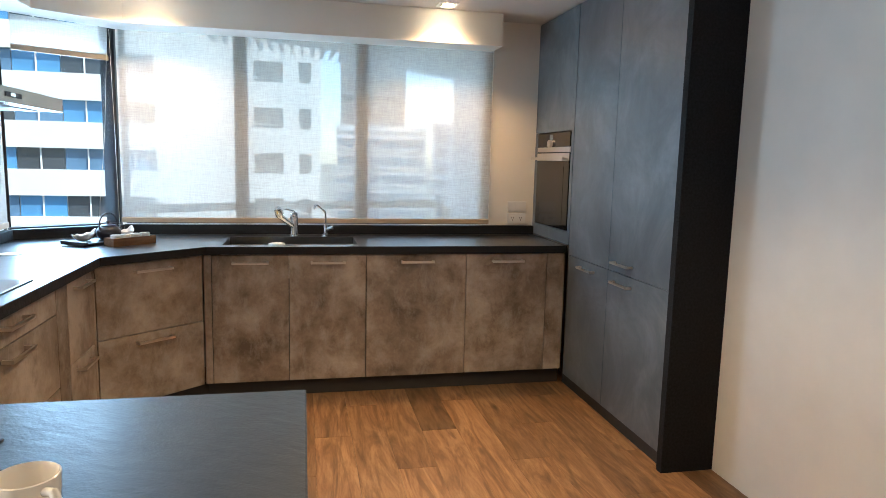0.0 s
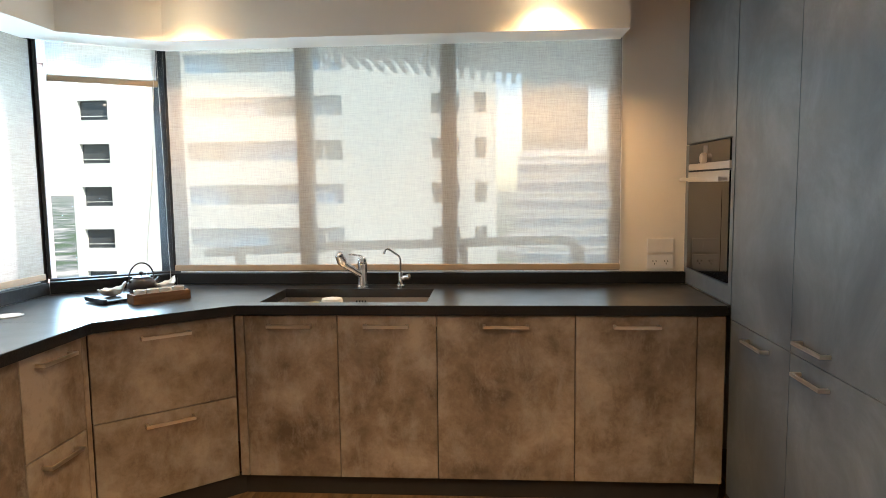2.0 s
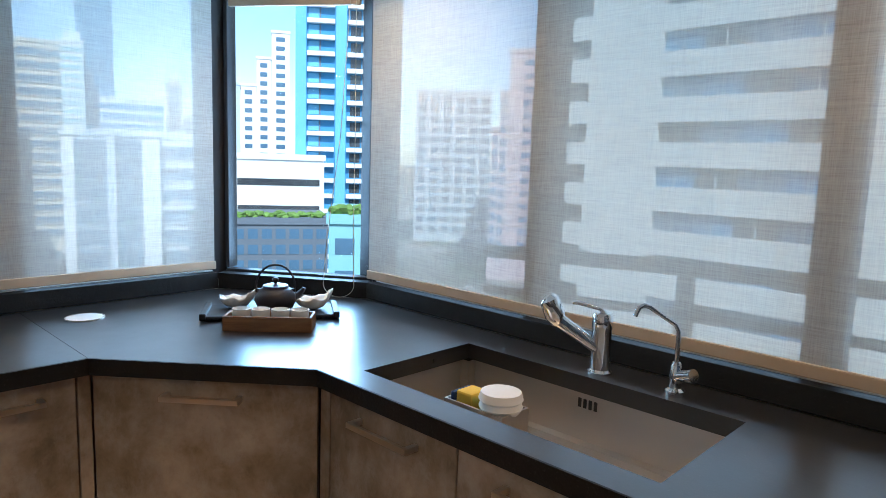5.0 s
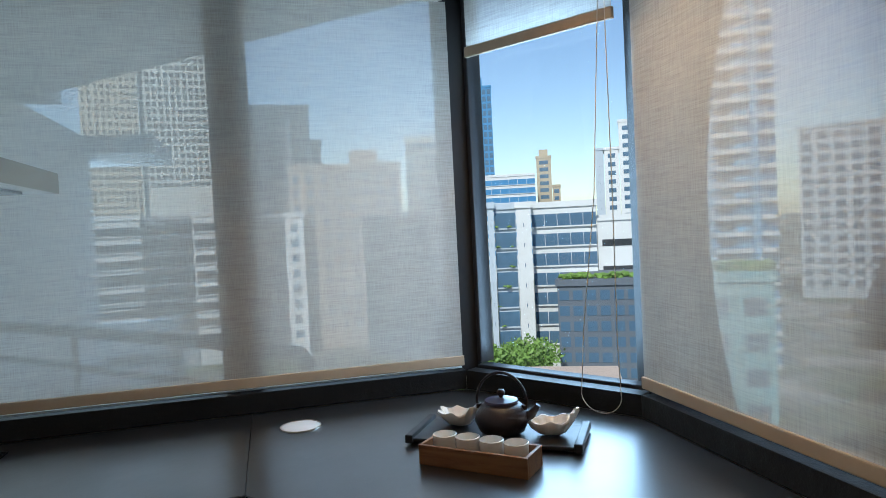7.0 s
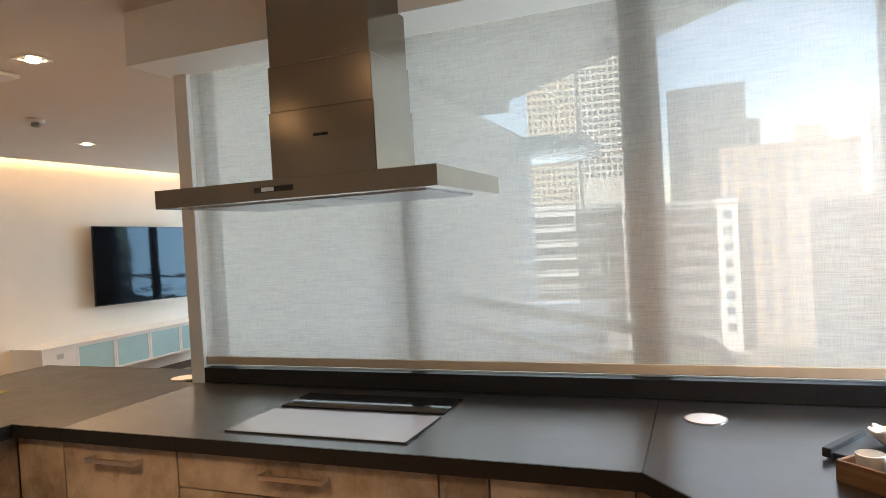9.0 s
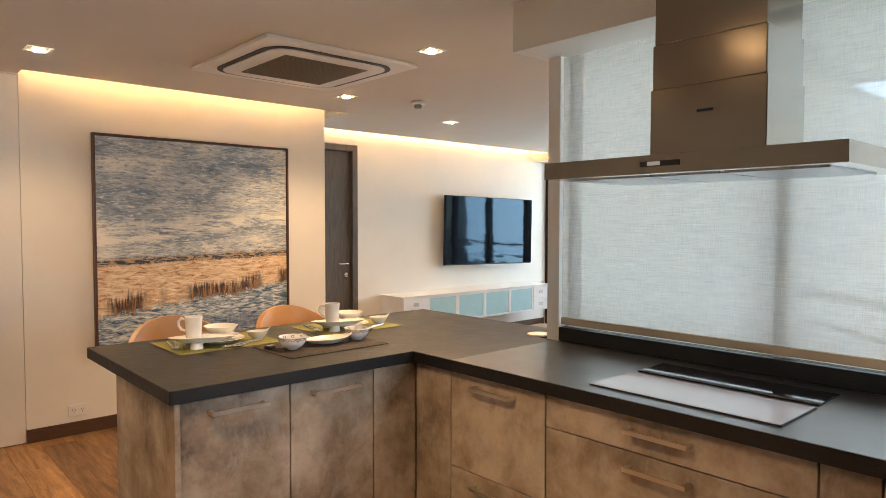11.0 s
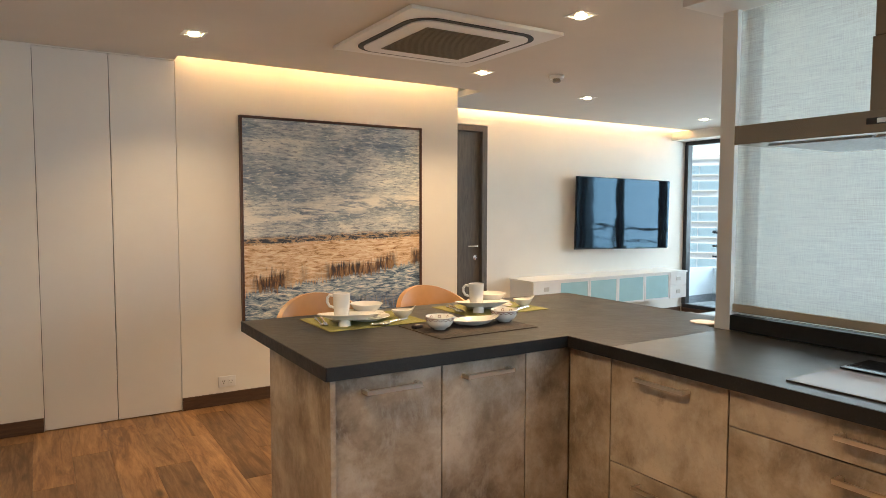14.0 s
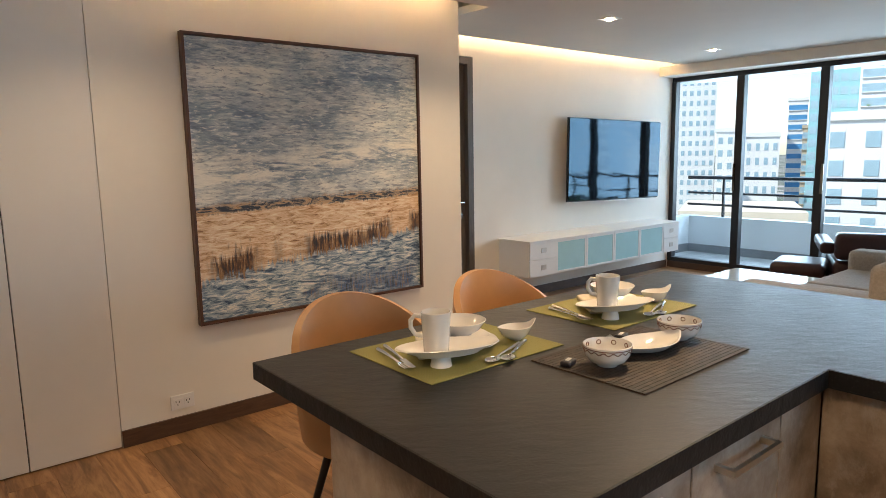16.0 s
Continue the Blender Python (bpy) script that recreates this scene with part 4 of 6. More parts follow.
dr = thing("door_1", pose(0, 0, 0), "closed grey-brown wooden door with a lever handle", "door")
dr["kind"] = "structure"
part("leaf", boxes((-1.668, -0.872, TV_Y - 0.075, TV_Y - 0.035, 0.005, 2.18)), DOORWOOD, dr)
for r in ((-1.735, -1.672, TV_Y - 0.10, TV_Y + 0.012, 0, 2.245), (-0.868, -0.823, TV_Y - 0.10, TV_Y + 0.012, 0, 2.245), (-1.6718, -0.8682, TV_Y - 0.10, TV_Y + 0.012, 2.184, 2.245)):
    part("frame", boxes(r, bevel=0.002), DOORWOOD, dr)
dh = part("handle", tube([(-1.61, TV_Y - 0.034, 0.985), (-1.61, TV_Y + 0.02, 0.985), (-1.60, TV_Y + 0.028, 0.985), (-1.48, TV_Y + 0.028, 0.985)], 0.009, 12), CHROME, dr, "chrome lever handle", True)
part("keyhole", lathe([(0.026, 0), (0.026, 0.008), (0.01, 0.012), (0.01, 0.022), (0, 0.022)], 20, m=pose(-1.61, TV_Y - 0.0345, 0.86, -90, 0, 0)), CHROME, dr, "chrome lock", True)
part("door_back", boxes((-1.74, -0.82, TV_Y - 0.12, TV_Y - 0.101, 0, 2.25)), CARCASS, dr)

# ---- television and console ----
def screen_glass():
    """A dark mirror-like panel, very slightly uneven, so that what it mirrors looks wavy."""
    n = Nodes("television_screen")
    n.set(Base_Color=(0.006, 0.007, 0.009, 1), Roughness=0.05, Specular_Tint=(0.34, 0.68, 0.95, 1), Specular_IOR_Level=0.5, Coat_Weight=0.02, Coat_IOR=1.5, Coat_Roughness=0.03)
    wave = n.noise(1, 2, n.stretch((1.2, 1, 4.5)), 0.5, 0.2)
    b = n.add("ShaderNodeBump", Strength=0.3, Distance=0.010)
    n.link(wave, b.inputs["Height"]).link(b.outputs["Normal"], n.b.inputs["Normal"]).link(b.outputs["Normal"], n.b.inputs["Coat Normal"])
    return n.mat


tv = thing("television", Matrix.Translation((-3.665, -6.70, 1.315)) @ Matrix.Rotation(radians(-2.5), 4, "Z") @ Matrix.Rotation(radians(-1.0), 4, "Y"), "large flat black television on a wall arm, switched off", "television")
part("screen", boxes((-0.745, 0.745, -0.012, 0.0, -0.405, 0.418)), screen_glass(), tv, "dark glossy screen")
part("bezel", boxes((-0.752, 0.752, -0.03, -0.0125, -0.418, 0.425), bevel=0.003), RUBBER, tv)
part("back_cover", boxes((-0.5, 0.5, -0.06, -0.0305, -0.30, 0.28), bevel=0.01), RUBBER, tv)
part("wall_arm", boxes((-0.06, 0.06, -0.145, -0.0605, -0.06, 0.06)), RUBBER, tv)
part("bottom_bar", boxes((-0.2, 0.2, -0.012, 0.0015, -0.424, -0.418)), SATIN, tv)
FROST = plain("frosted_aqua_glass", (0.40, 0.64, 0.68), 0.22, vary=0.03, bump=0)
cs = thing("media_console", pose(0, 0, 0), "long white wall-hung media console with frosted glass doors", "media console")
CX0, CX1, CZ0, CZ1, CF = -4.50, -2.055, 0.285, 0.60, -6.45
part("carcass", boxes((CX0, CX1, TV_Y + 0.001, CF - 0.021, CZ0, CZ1), bevel=0.002), WHITE, cs)
part("top", boxes((CX0 - 0.012, CX1 + 0.012, TV_Y + 0.001, CF + 0.006, CZ1 + 0.0005, CZ1 + 0.018), bevel=0.002), WHITE, cs)
for x0, x1 in ((CX0, CX0 + 0.30), (CX1 - 0.36, CX1)):
    for z0, z1 in ((CZ0, (CZ0 + CZ1) / 2), ((CZ0 + CZ1) / 2, CZ1)):
        f = part("drawer", boxes((x0 + 0.002, x1 - 0.002, CF - 0.02, CF, z0 + 0.002, z1 - 0.002), bevel=0.0015), WHITE, cs)
        xm, zm = (x0 + x1) / 2, (z0 + z1) / 2
        g = part("handle", boxes((xm - 0.035, xm + 0.035, CF + 0.0003, CF + 0.004, zm - 0.02, zm + 0.025)), STEEL, f)
for i in range(4):
    w = (CX1 - 0.36 - CX0 - 0.30) / 4
    x0 = CX0 + 0.30 + i * w
    d = part("door", boxes((x0 + 0.002, x0 + w - 0.002, CF - 0.02, CF - 0.004, CZ0 + 0.002, CZ0 + 0.022), (x0 + 0.002, x0 + w - 0.002, CF - 0.02, CF - 0.004, CZ1 - 0.022, CZ1 - 0.002), (x0 + 0.002, x0 + 0.024, CF - 0.02, CF - 0.004, CZ0 + 0.0225, CZ1 - 0.0225), (x0 + w - 0.024, x0 + w - 0.002, CF - 0.02, CF - 0.004, CZ0 + 0.0225, CZ1 - 0.0225)), WHITE, cs)
    part("glass", boxes((x0 + 0.0245, x0 + w - 0.0245, CF - 0.018, CF - 0.008, CZ0 + 0.0228, CZ1 - 0.0228)), FROST, d, "frosted aqua glass")

# ---- living room window and balcony ----
structure("living_beam", boxes((WIN_X - 0.15, WIN_X + 0.30, TV_Y, -2.86, 2.255, CEIL - 0.0005)), WALL, "cream beam above the balcony window", "beam")
structure("living_sill", boxes((WIN_X - 0.15, WIN_X + 0.02, TV_Y, -2.86, 0.0, 0.075)), SKIRT, "dark wooden threshold below the balcony window", "sill")
lw = thing("window_4", pose(0, 0, 0), "black framed sliding balcony windows, floor to beam", "window")
lw["kind"] = "structure"
part("window_frame", boxes((WIN_X - 0.06, WIN_X + 0.02, TV_Y, -2.861, 0.0755, 0.125), (WIN_X - 0.06, WIN_X + 0.02, TV_Y, -2.861, 2.205, 2.2545), bevel=0.003), BLACK, lw)
MY = (TV_Y + 0.03, -6.02, -5.17, -4.30, -3.45, -2.90)
for i, y in enumerate(MY):
    w = 0.028 if i in (0, 5) else 0.042
    part("mullion", boxes((WIN_X - 0.055, WIN_X + 0.03, y - w, y + w, 0.1255, 2.2045), bevel=0.003), BLACK, lw)
    if i:
        p = part("pane", boxes((WIN_X - 0.02, WIN_X - 0.014, MY[i - 1] + 0.02, y - 0.02, 0.10, 2.22)), PANE, lw)
        p.visible_shadow = False
for y in (-6.05, -5.14):
    part("pull_handle", boxes((WIN_X + 0.0305, WIN_X + 0.045, y - 0.012, y + 0.012, 0.95, 1.25)), HOODSTEEL, lw)
GROUND = -25.0
RENDERED = plain("white_balcony_render", (0.72, 0.74, 0.76), 0.8, vary=0.06, scale=2)
structure("balcony_floor", boxes((-6.45, WIN_X - 0.151, -7.6, -2.0, -0.25, 0.0)), plain("grey_balcony_tiles", (0.42, 0.42, 0.42), 0.6, vary=0.15, scale=4), "pale grey balcony floor", "balcony")
structure("balcony_parapet", boxes((-6.42, -6.28, -7.5, -2.0, 0.0005, 0.50), (-6.28, WIN_X - 0.151, -7.5, -7.36, 0.0005, 0.50)), RENDERED, "white rendered balcony parapet", "parapet")
structure("balcony_skirting", boxes((-6.279, -6.262, -7.345, -2.0, 0.0008, 0.11), (-6.262, WIN_X - 0.152, -7.359, -7.345, 0.0008, 0.11)), plain("grey_skirting_tiles", (0.22, 0.23, 0.25), 0.5, vary=0.12, scale=5), "grey tiled skirting of the balcony parapet", "baseboard")
structure("balcony_ceiling", boxes((-6.5, WIN_X - 0.151, -7.6, -2.0, 2.33, 2.5)), RENDERED, "white balcony slab above", "balcony")
rl = thing("balcony_rail", pose(0, 0, 0), "dark metal balcony railing above the parapet", "railing")
for z in (0.66, 0.82, 1.03):
    part("rail", tube([(-6.35, -7.42, z), (-6.35, -2.0, z)], 0.016 if z < 1 else 0.024, 10), BLACK, rl, smooth=True)
for y in (-6.9, -5.75, -4.6, -3.45, -2.3):
    part("post", boxes((-6.365, -6.335, y - 0.015, y + 0.015, 0.5005, 1.02)), BLACK, rl)

# balcony outside the kitchen windows
structure("kitchen_balcony_slab", slab([(3.94, 0.21), (3.94, 4.9), (3.2, 4.25), (0.6, 2.35), (-0.9, 0.36), (-1.71, -0.56), (-3.85, -2.7), (-0.21, -2.7), (-0.21, -0.3), (0.45, 0.21)], 2.60, 2.75), RENDERED, "white slab of the storey above", "balcony")
for i in range(29):
    part("rib", boxes((0.7 + i * 0.11, 0.74 + i * 0.11, 0.3, 2.8 + i * 0.08, 2.55, 2.5995)), RENDERED, bpy.data.objects["kitchen_balcony_slab"])
structure("kitchen_balcony_floor", slab([(3.2, 0.21), (3.2, 1.5), (0.5, 1.5), (-0.9, 0.1), (-3.2, -2.7), (-0.21, -2.7), (-0.21, -0.3), (0.45, 0.21)], -0.3, 0.3), RENDERED, "white rendered balcony outside the kitchen", "balcony")
structure("outer_wall", boxes((-5.8, WIN_X - 0.001, -2.95, -2.74, 0.0, 2.559)), RENDERED, "white rendered outer wall of the flat", "wall")
kr = thing("balcony_rail", pose(0, 0, 0), "dark tubular railing outside the sink window", "railing")
for z, r in ((1.0, 0.034), (0.80, 0.022)):
    part("rail", tube([(0.2, 1.05, z - 0.03), (1.2, 1.18, z), (2.70, 1.22, z + 0.03), (2.80, 1.22, z), (2.83, 1.22, z - 0.12)], r, 12), plain("grey_painted_steel", (0.10, 0.105, 0.11), 0.5), kr, smooth=True)
for x in (0.4, 1.2, 2.02, 2.83):
    part("post", boxes((x - 0.03, x + 0.03, 1.15, 1.21, 0.3005, 0.99)), bpy.data.materials["grey_painted_steel"], kr)
hr = thing("balcony_rail", pose(0, 0, 0), "dark tubular railing with bent ends outside the hob window", "railing")
for z, r in ((0.90, 0.036), (0.68, 0.022)):
    part("rail", tube([(-3.16, -2.80, z - 0.14), (-3.16, -2.80, z - 0.03), (-3.1, -2.74, z), (-1.5, -1.24, z), (-0.92, -0.82, z), (-0.84, -0.78, z - 0.04), (-0.82, -0.77, z - 0.16)], r, 12), bpy.data.materials["grey_painted_steel"], hr, smooth=True)
for k in (0.02, 0.35, 0.68, 0.98):
    x, y = -3.16 + 2.34 * k, -2.80 + 2.03 * k
    part("post", tube([(x, y, 0.3005), (x, y, 0.88)], 0.02, 10), bpy.data.materials["grey_painted_steel"], hr, smooth=True)

# Plain masses around the flat, added to keep direct sun off rooms and balcony.
structure("own_building", boxes((-6.5, 4.4, -24, -8.31, GROUND, 22), (3.95, 12, -24, 6, GROUND, 22), (-0.2, 3.94, -8.3, 0.2, 2.77, 22), (-0.2, 3.94, -8.3, 0.2, GROUND, -0.31), (WIN_X, -0.201, -8.3, -2.75, 2.77, 22), (WIN_X, -0.201, -8.3, -2.75, GROUND, -0.31)), RENDERED, "added building mass around the flat, keeps the sun out", "building")

# ---- seating of the living room ----
LEATHER = plain("dark_oxblood_leather", (0.045, 0.016, 0.014), 0.32, vary=0.2, scale=12, bump=0.2)
def cushion(x0, x1, y0, y1, z0, z1, r=0.05):
    return boxes((x0, x1, y0, y1, z0, z1), bevel=r, segments=4)


ot = thing("footstool", pose(-4.0, -4.93, 0, 0, 0, 15), "dark leather footstool on a metal star base", "footstool")
part("pad", cushion(-0.26, 0.26, -0.22, 0.22, 0.27, 0.41, 0.069), LEATHER, ot, smooth=True)
part("shell", boxes((-0.235, 0.235, -0.195, 0.195, 0.225, 0.269), bevel=0.015), SKIRT, ot)
part("column", lathe([(0.03, 0.03), (0.025, 0.225)], 16), CHROME, ot)
for k in range(4):
    a = k * math.pi / 2
    part("foot", tube([(0, 0, 0.05), (0.26 * math.cos(a), 0.26 * math.sin(a), 0.014)], [0.02, 0.012], 8), BLACK, ot)
lc = thing("lounge_chair", pose(-4.3, -4.42, 0, 0, 0, 25), "dark leather lounge chair with a moulded wooden shell", "lounge chair")
part("seat", cushion(-0.40, 0.40, -0.36, 0.36, 0.30, 0.46, 0.06), LEATHER, lc, smooth=True)
part("armrest", cushion(-0.42, 0.30, -0.46, -0.34, 0.50, 0.60, 0.04), LEATHER, lc, smooth=True)
part("armrest", cushion(-0.42, 0.30, 0.34, 0.46, 0.50, 0.60, 0.04), LEATHER, lc, smooth=True)
part("backrest", cushion(0.28, 0.46, -0.36, 0.36, 0.47, 0.70, 0.06), LEATHER, lc, smooth=True)
part("shell", boxes((-0.40, 0.45, -0.37, 0.37, 0.24, 0.299), bevel=0.02), SKIRT, lc)
part("column", lathe([(0.035, 0.03), (0.03, 0.24)], 16), BLACK, lc)
for k in range(5):
    a = k * 2 * math.pi / 5
    part("foot", tube([(0, 0, 0.05), (0.34 * math.cos(a), 0.34 * math.sin(a), 0.016)], [0.022, 0.012], 8), BLACK, lc)
SOFA = plain("grey_woven_upholstery", (0.34, 0.32, 0.30), 0.9, vary=0.12, scale=70, bump=0.4)
so = thing("sofa", pose(-2.58, -3.92, 0), "light grey fabric sofa with loose cushions", "sofa")
part("base", cushion(-0.95, 0.95, -0.40, 0.45, 0.06, 0.36, 0.03), SOFA, so, smooth=True)
part("seat_cushion", cushion(-0.78, 0.0, -0.42, 0.25, 0.361, 0.48, 0.05), SOFA, so, smooth=True)
part("seat_cushion", cushion(0.0, 0.78, -0.42, 0.25, 0.361, 0.48, 0.05), SOFA, so, smooth=True)
part("backrest", cushion(-0.95, 0.95, 0.27, 0.50, 0.361, 0.80, 0.06), SOFA, so, smooth=True)
part("armrest", cushion(-1.0, -0.79, -0.42, 0.50, 0.061, 0.62, 0.05), SOFA, so, smooth=True)
part("armrest", cushion(0.79, 1.0, -0.42, 0.50, 0.061, 0.62, 0.05), SOFA, so, smooth=True)
cu = tagged(part("throw_cushion", cushion(-0.22, 0.22, -0.07, 0.07, 0, 0.42, 0.065), plain("olive_green_velvet", (0.07, 0.085, 0.05), 0.9, vary=0.2, scale=30), smooth=True), "olive green throw cushion leaning on the sofa back", "cushion")
cu.matrix_basis = pose(-2.98, -3.83, 0.485, -18, 0, 10)
ct = thing("coffee_table", pose(-3.15, -4.80, 0), "low coffee table with a pale glass top", "coffee table")
gt = part("glass_top", boxes((-0.30, 0.30, -0.45, 0.45, 0.345, 0.36), bevel=0.004), plain("pale_back_painted_glass", (0.55, 0.60, 0.60), 0.05, vary=0, bump=0), ct, "pale glass top")
for sx in (-1, 1):
    for sy in (-1, 1):
        part("leg", boxes((sx * 0.26 - 0.015, sx * 0.26 + 0.015, sy * 0.41 - 0.015, sy * 0.41 + 0.015, 0, 0.3448)), CHROME, ct)

# ---- counter chairs ----
TAN = plain("tan_leather", (0.44, 0.235, 0.10), 0.42, vary=0.10, scale=7, bump=0.2)
def tub_chair():
    c = thing("counter_chair", pose(0, 0, 0), "tan leather tub chair with black splayed legs at the peninsula", "chair", "chairs at the peninsula")
    bm = bmesh.new()
    rows_in, rows_out, N = [], [], 30
    for k in range(7):
        f = k / 6
        ri, ro = [], []
        for i in range(N + 1):
            a = math.radians(-205 + 230 * i / N)
            back = max(0.0, -math.sin(a))
            topz = 0.70 + 0.25 * back ** 0.8
            z = 0.56 + (topz - 0.56) * f
            flare = 1 + 0.10 * f
            rx, ry = 0.245 * flare, 0.24 * flare
            pinch = 0.020 if f < 0.95 else 0.012
            ri.append(bm.verts.new(((rx - pinch) * math.cos(a), (ry - pinch) * math.sin(a), z)))
            ro.append(bm.verts.new(((rx + pinch) * math.cos(a), (ry + pinch) * math.sin(a), z)))
        rows_in.append(ri)
        rows_out.append(ro)
    for rows in (rows_in, rows_out):
        for a, b in zip(rows, rows[1:]):
            for i in range(N):
                bm.faces.new((a[i], a[i + 1], b[i + 1], b[i]))
    for i in range(N):
        bm.faces.new((rows_in[-1][i], rows_in[-1][i + 1], rows_out[-1][i + 1], rows_out[-1][i]))
        bm.faces.new((rows_in[0][i], rows_in[0][i + 1], rows_out[0][i + 1], rows_out[0][i]))
    for e in (0, N):
        for a, b, d, f in zip(rows_in, rows_in[1:], rows_out, rows_out[1:]):
            bm.faces.new((a[e], b[e], f[e], d[e]))
    part("backrest", bm, TAN, c, smooth=True)
    part("seat", lathe([(0.0, 0.545), (0.17, 0.546), (0.215, 0.56), (0.225, 0.60), (0.21, 0.635), (0.16, 0.65), (0, 0.655)], 32), TAN, c, smooth=True)
    part("seat_frame", boxes((-0.13, 0.13, -0.13, 0.13, 0.525, 0.5445)), BLACK, c)
    for sx in (-1, 1):
        for sy in (-1, 1):
            part("leg", tube([(sx * 0.12, sy * 0.12, 0.53), (sx * 0.235, sy * 0.235, 0.0)], [0.015, 0.009], 10), BLACK, c, smooth=True)
        part("footrest", tube([(sx * 0.176, -0.176, 0.22), (sx * 0.176, 0.176, 0.22)], 0.008, 8), BLACK, c, smooth=True)
    return c


ch = tub_chair()
ch.matrix_basis = pose(1.135, -4.09, 0)
copy_thing(ch, pose(0.485, -4.09, 0, 0, 0, 4))

# ---- table settings ----
def woven(name, a, b, pitch=70.0):
    n = Nodes(name)
    w = n.add("ShaderNodeTexWave", Scale=pitch, Distortion=0.8)
    w.bands_direction = "Y" if pitch < 50 else "X"
    n.link(n.pos, w.inputs["Vector"])
    n.colour(n.mix(w.outputs["Fac"], n.mix(n.noise(12, 3), a, b), b)).set(Roughness=0.8).bump(w.outputs["Fac"], 0.5, 0.002)
    return n.mat


GREENMAT, BROWNMAT = woven("olive_woven_mat", (0.20, 0.185, 0.045), (0.29, 0.27, 0.085)), woven("brown_woven_mat", (0.014, 0.008, 0.005), (0.075, 0.046, 0.027), 15.0)
TOP = 0.9003
def bowl_mesh(r, h, foot=0.45, oval=1.0, steps=36):
    bm = lathe([(0, 0.002), (r * foot, 0.0), (r * foot, 0.004), (r * 0.75, h * 0.42), (r, h), (r * 0.965, h + 0.001), (r * 0.70, h * 0.46), (r * 0.35, 0.009), (0, 0.008)], steps)
    bmesh.ops.scale(bm, vec=(1, oval, 1), verts=bm.verts[:])
    return bm
def plate_mesh(r, h=0.016, oval=1.0):
    bm = lathe([(0, 0.001), (r * 0.6, 0.0), (r * 0.62, 0.003), (r, h), (r * 0.985, h + 0.002), (r * 0.66, 0.006), (0, 0.005)], 40)
    bmesh.ops.scale(bm, vec=(1, oval, 1), verts=bm.verts[:])
    return bm
def leaf_mesh(l, w, h):
    """A pointed boat-shaped dish."""
    bm = bmesh.new()
    rings = []
    for s, z in ((0.25, 0.0), (0.7, h * 0.35), (1.0, h), (0.95, h + 0.001), (0.62, h * 0.42), (0.15, 0.004)):
        ring = []
        for i in range(32):
            a = 2 * math.pi * i / 32
            c, sn = math.cos(a), math.sin(a)
            ring.append(bm.verts.new((l * s * c, w * s * sn * (1 - 0.45 * abs(c) ** 2.2), z + h * 0.55 * s * max(0, c) ** 4 * (z > 0))))
        rings.append(ring)
    for a, b in zip(rings, rings[1:]):
        for i in range(32):
            bm.faces.new((a[i], a[(i + 1) % 32], b[(i + 1) % 32], b[i]))
    bm.faces.new(rings[0][::-1])
    bm.faces.new(rings[-1])
    return bm
def cutlery(kind):
    bm = tube([(-0.09, 0, 0.004), (-0.05, 0, 0.006), (0.02, 0, 0.007), (0.05, 0, 0.006)], [0.006, 0.0045, 0.003, 0.003], 8)
    if kind == "fork":
        for d in (-0.007, 0, 0.007):
            tube([(0.048, d * 0.5, 0.006), (0.06, d, 0.005), (0.10, d, 0.007)], 0.0018, 6, bm)
    elif kind == "spoon":
        lathe([(0, 0.001), (0.013, 0.002), (0.018, 0.007), (0.016, 0.0075), (0.011, 0.0045), (0, 0.003)], 16, bm, pose(0.068, 0, 0) @ Matrix.Diagonal((1.45, 1, 1, 1)))
    else:
        box(bm, 0.045, 0.12, -0.008, 0.008, 0.0055, 0.007)
    return bm


def put(name, bm, mat, m, label, category, group="", smooth=True):
    ob = tagged(part(name, bm, mat, smooth=smooth), label, category, group)
    ob.matrix_basis = m
    return ob


def mug(m, label):
    g = thing("mug", m, label, "mug", "white mugs")
    part("cup", lathe([(0, 0.001), (0.027, 0), (0.030, 0.004), (0.036, 0.100), (0.0345, 0.101), (0.0325, 0.094), (0.027, 0.008), (0, 0.006)], 32), PORCELAIN, g, smooth=True)
    part("handle", tube([(-0.031, 0, 0.088), (-0.05, 0, 0.092), (-0.060, 0, 0.080), (-0.060, 0, 0.062), (-0.05, 0, 0.046), (-0.029, 0, 0.040)], 0.0058, 10), PORCELAIN, g, smooth=True)
    return g


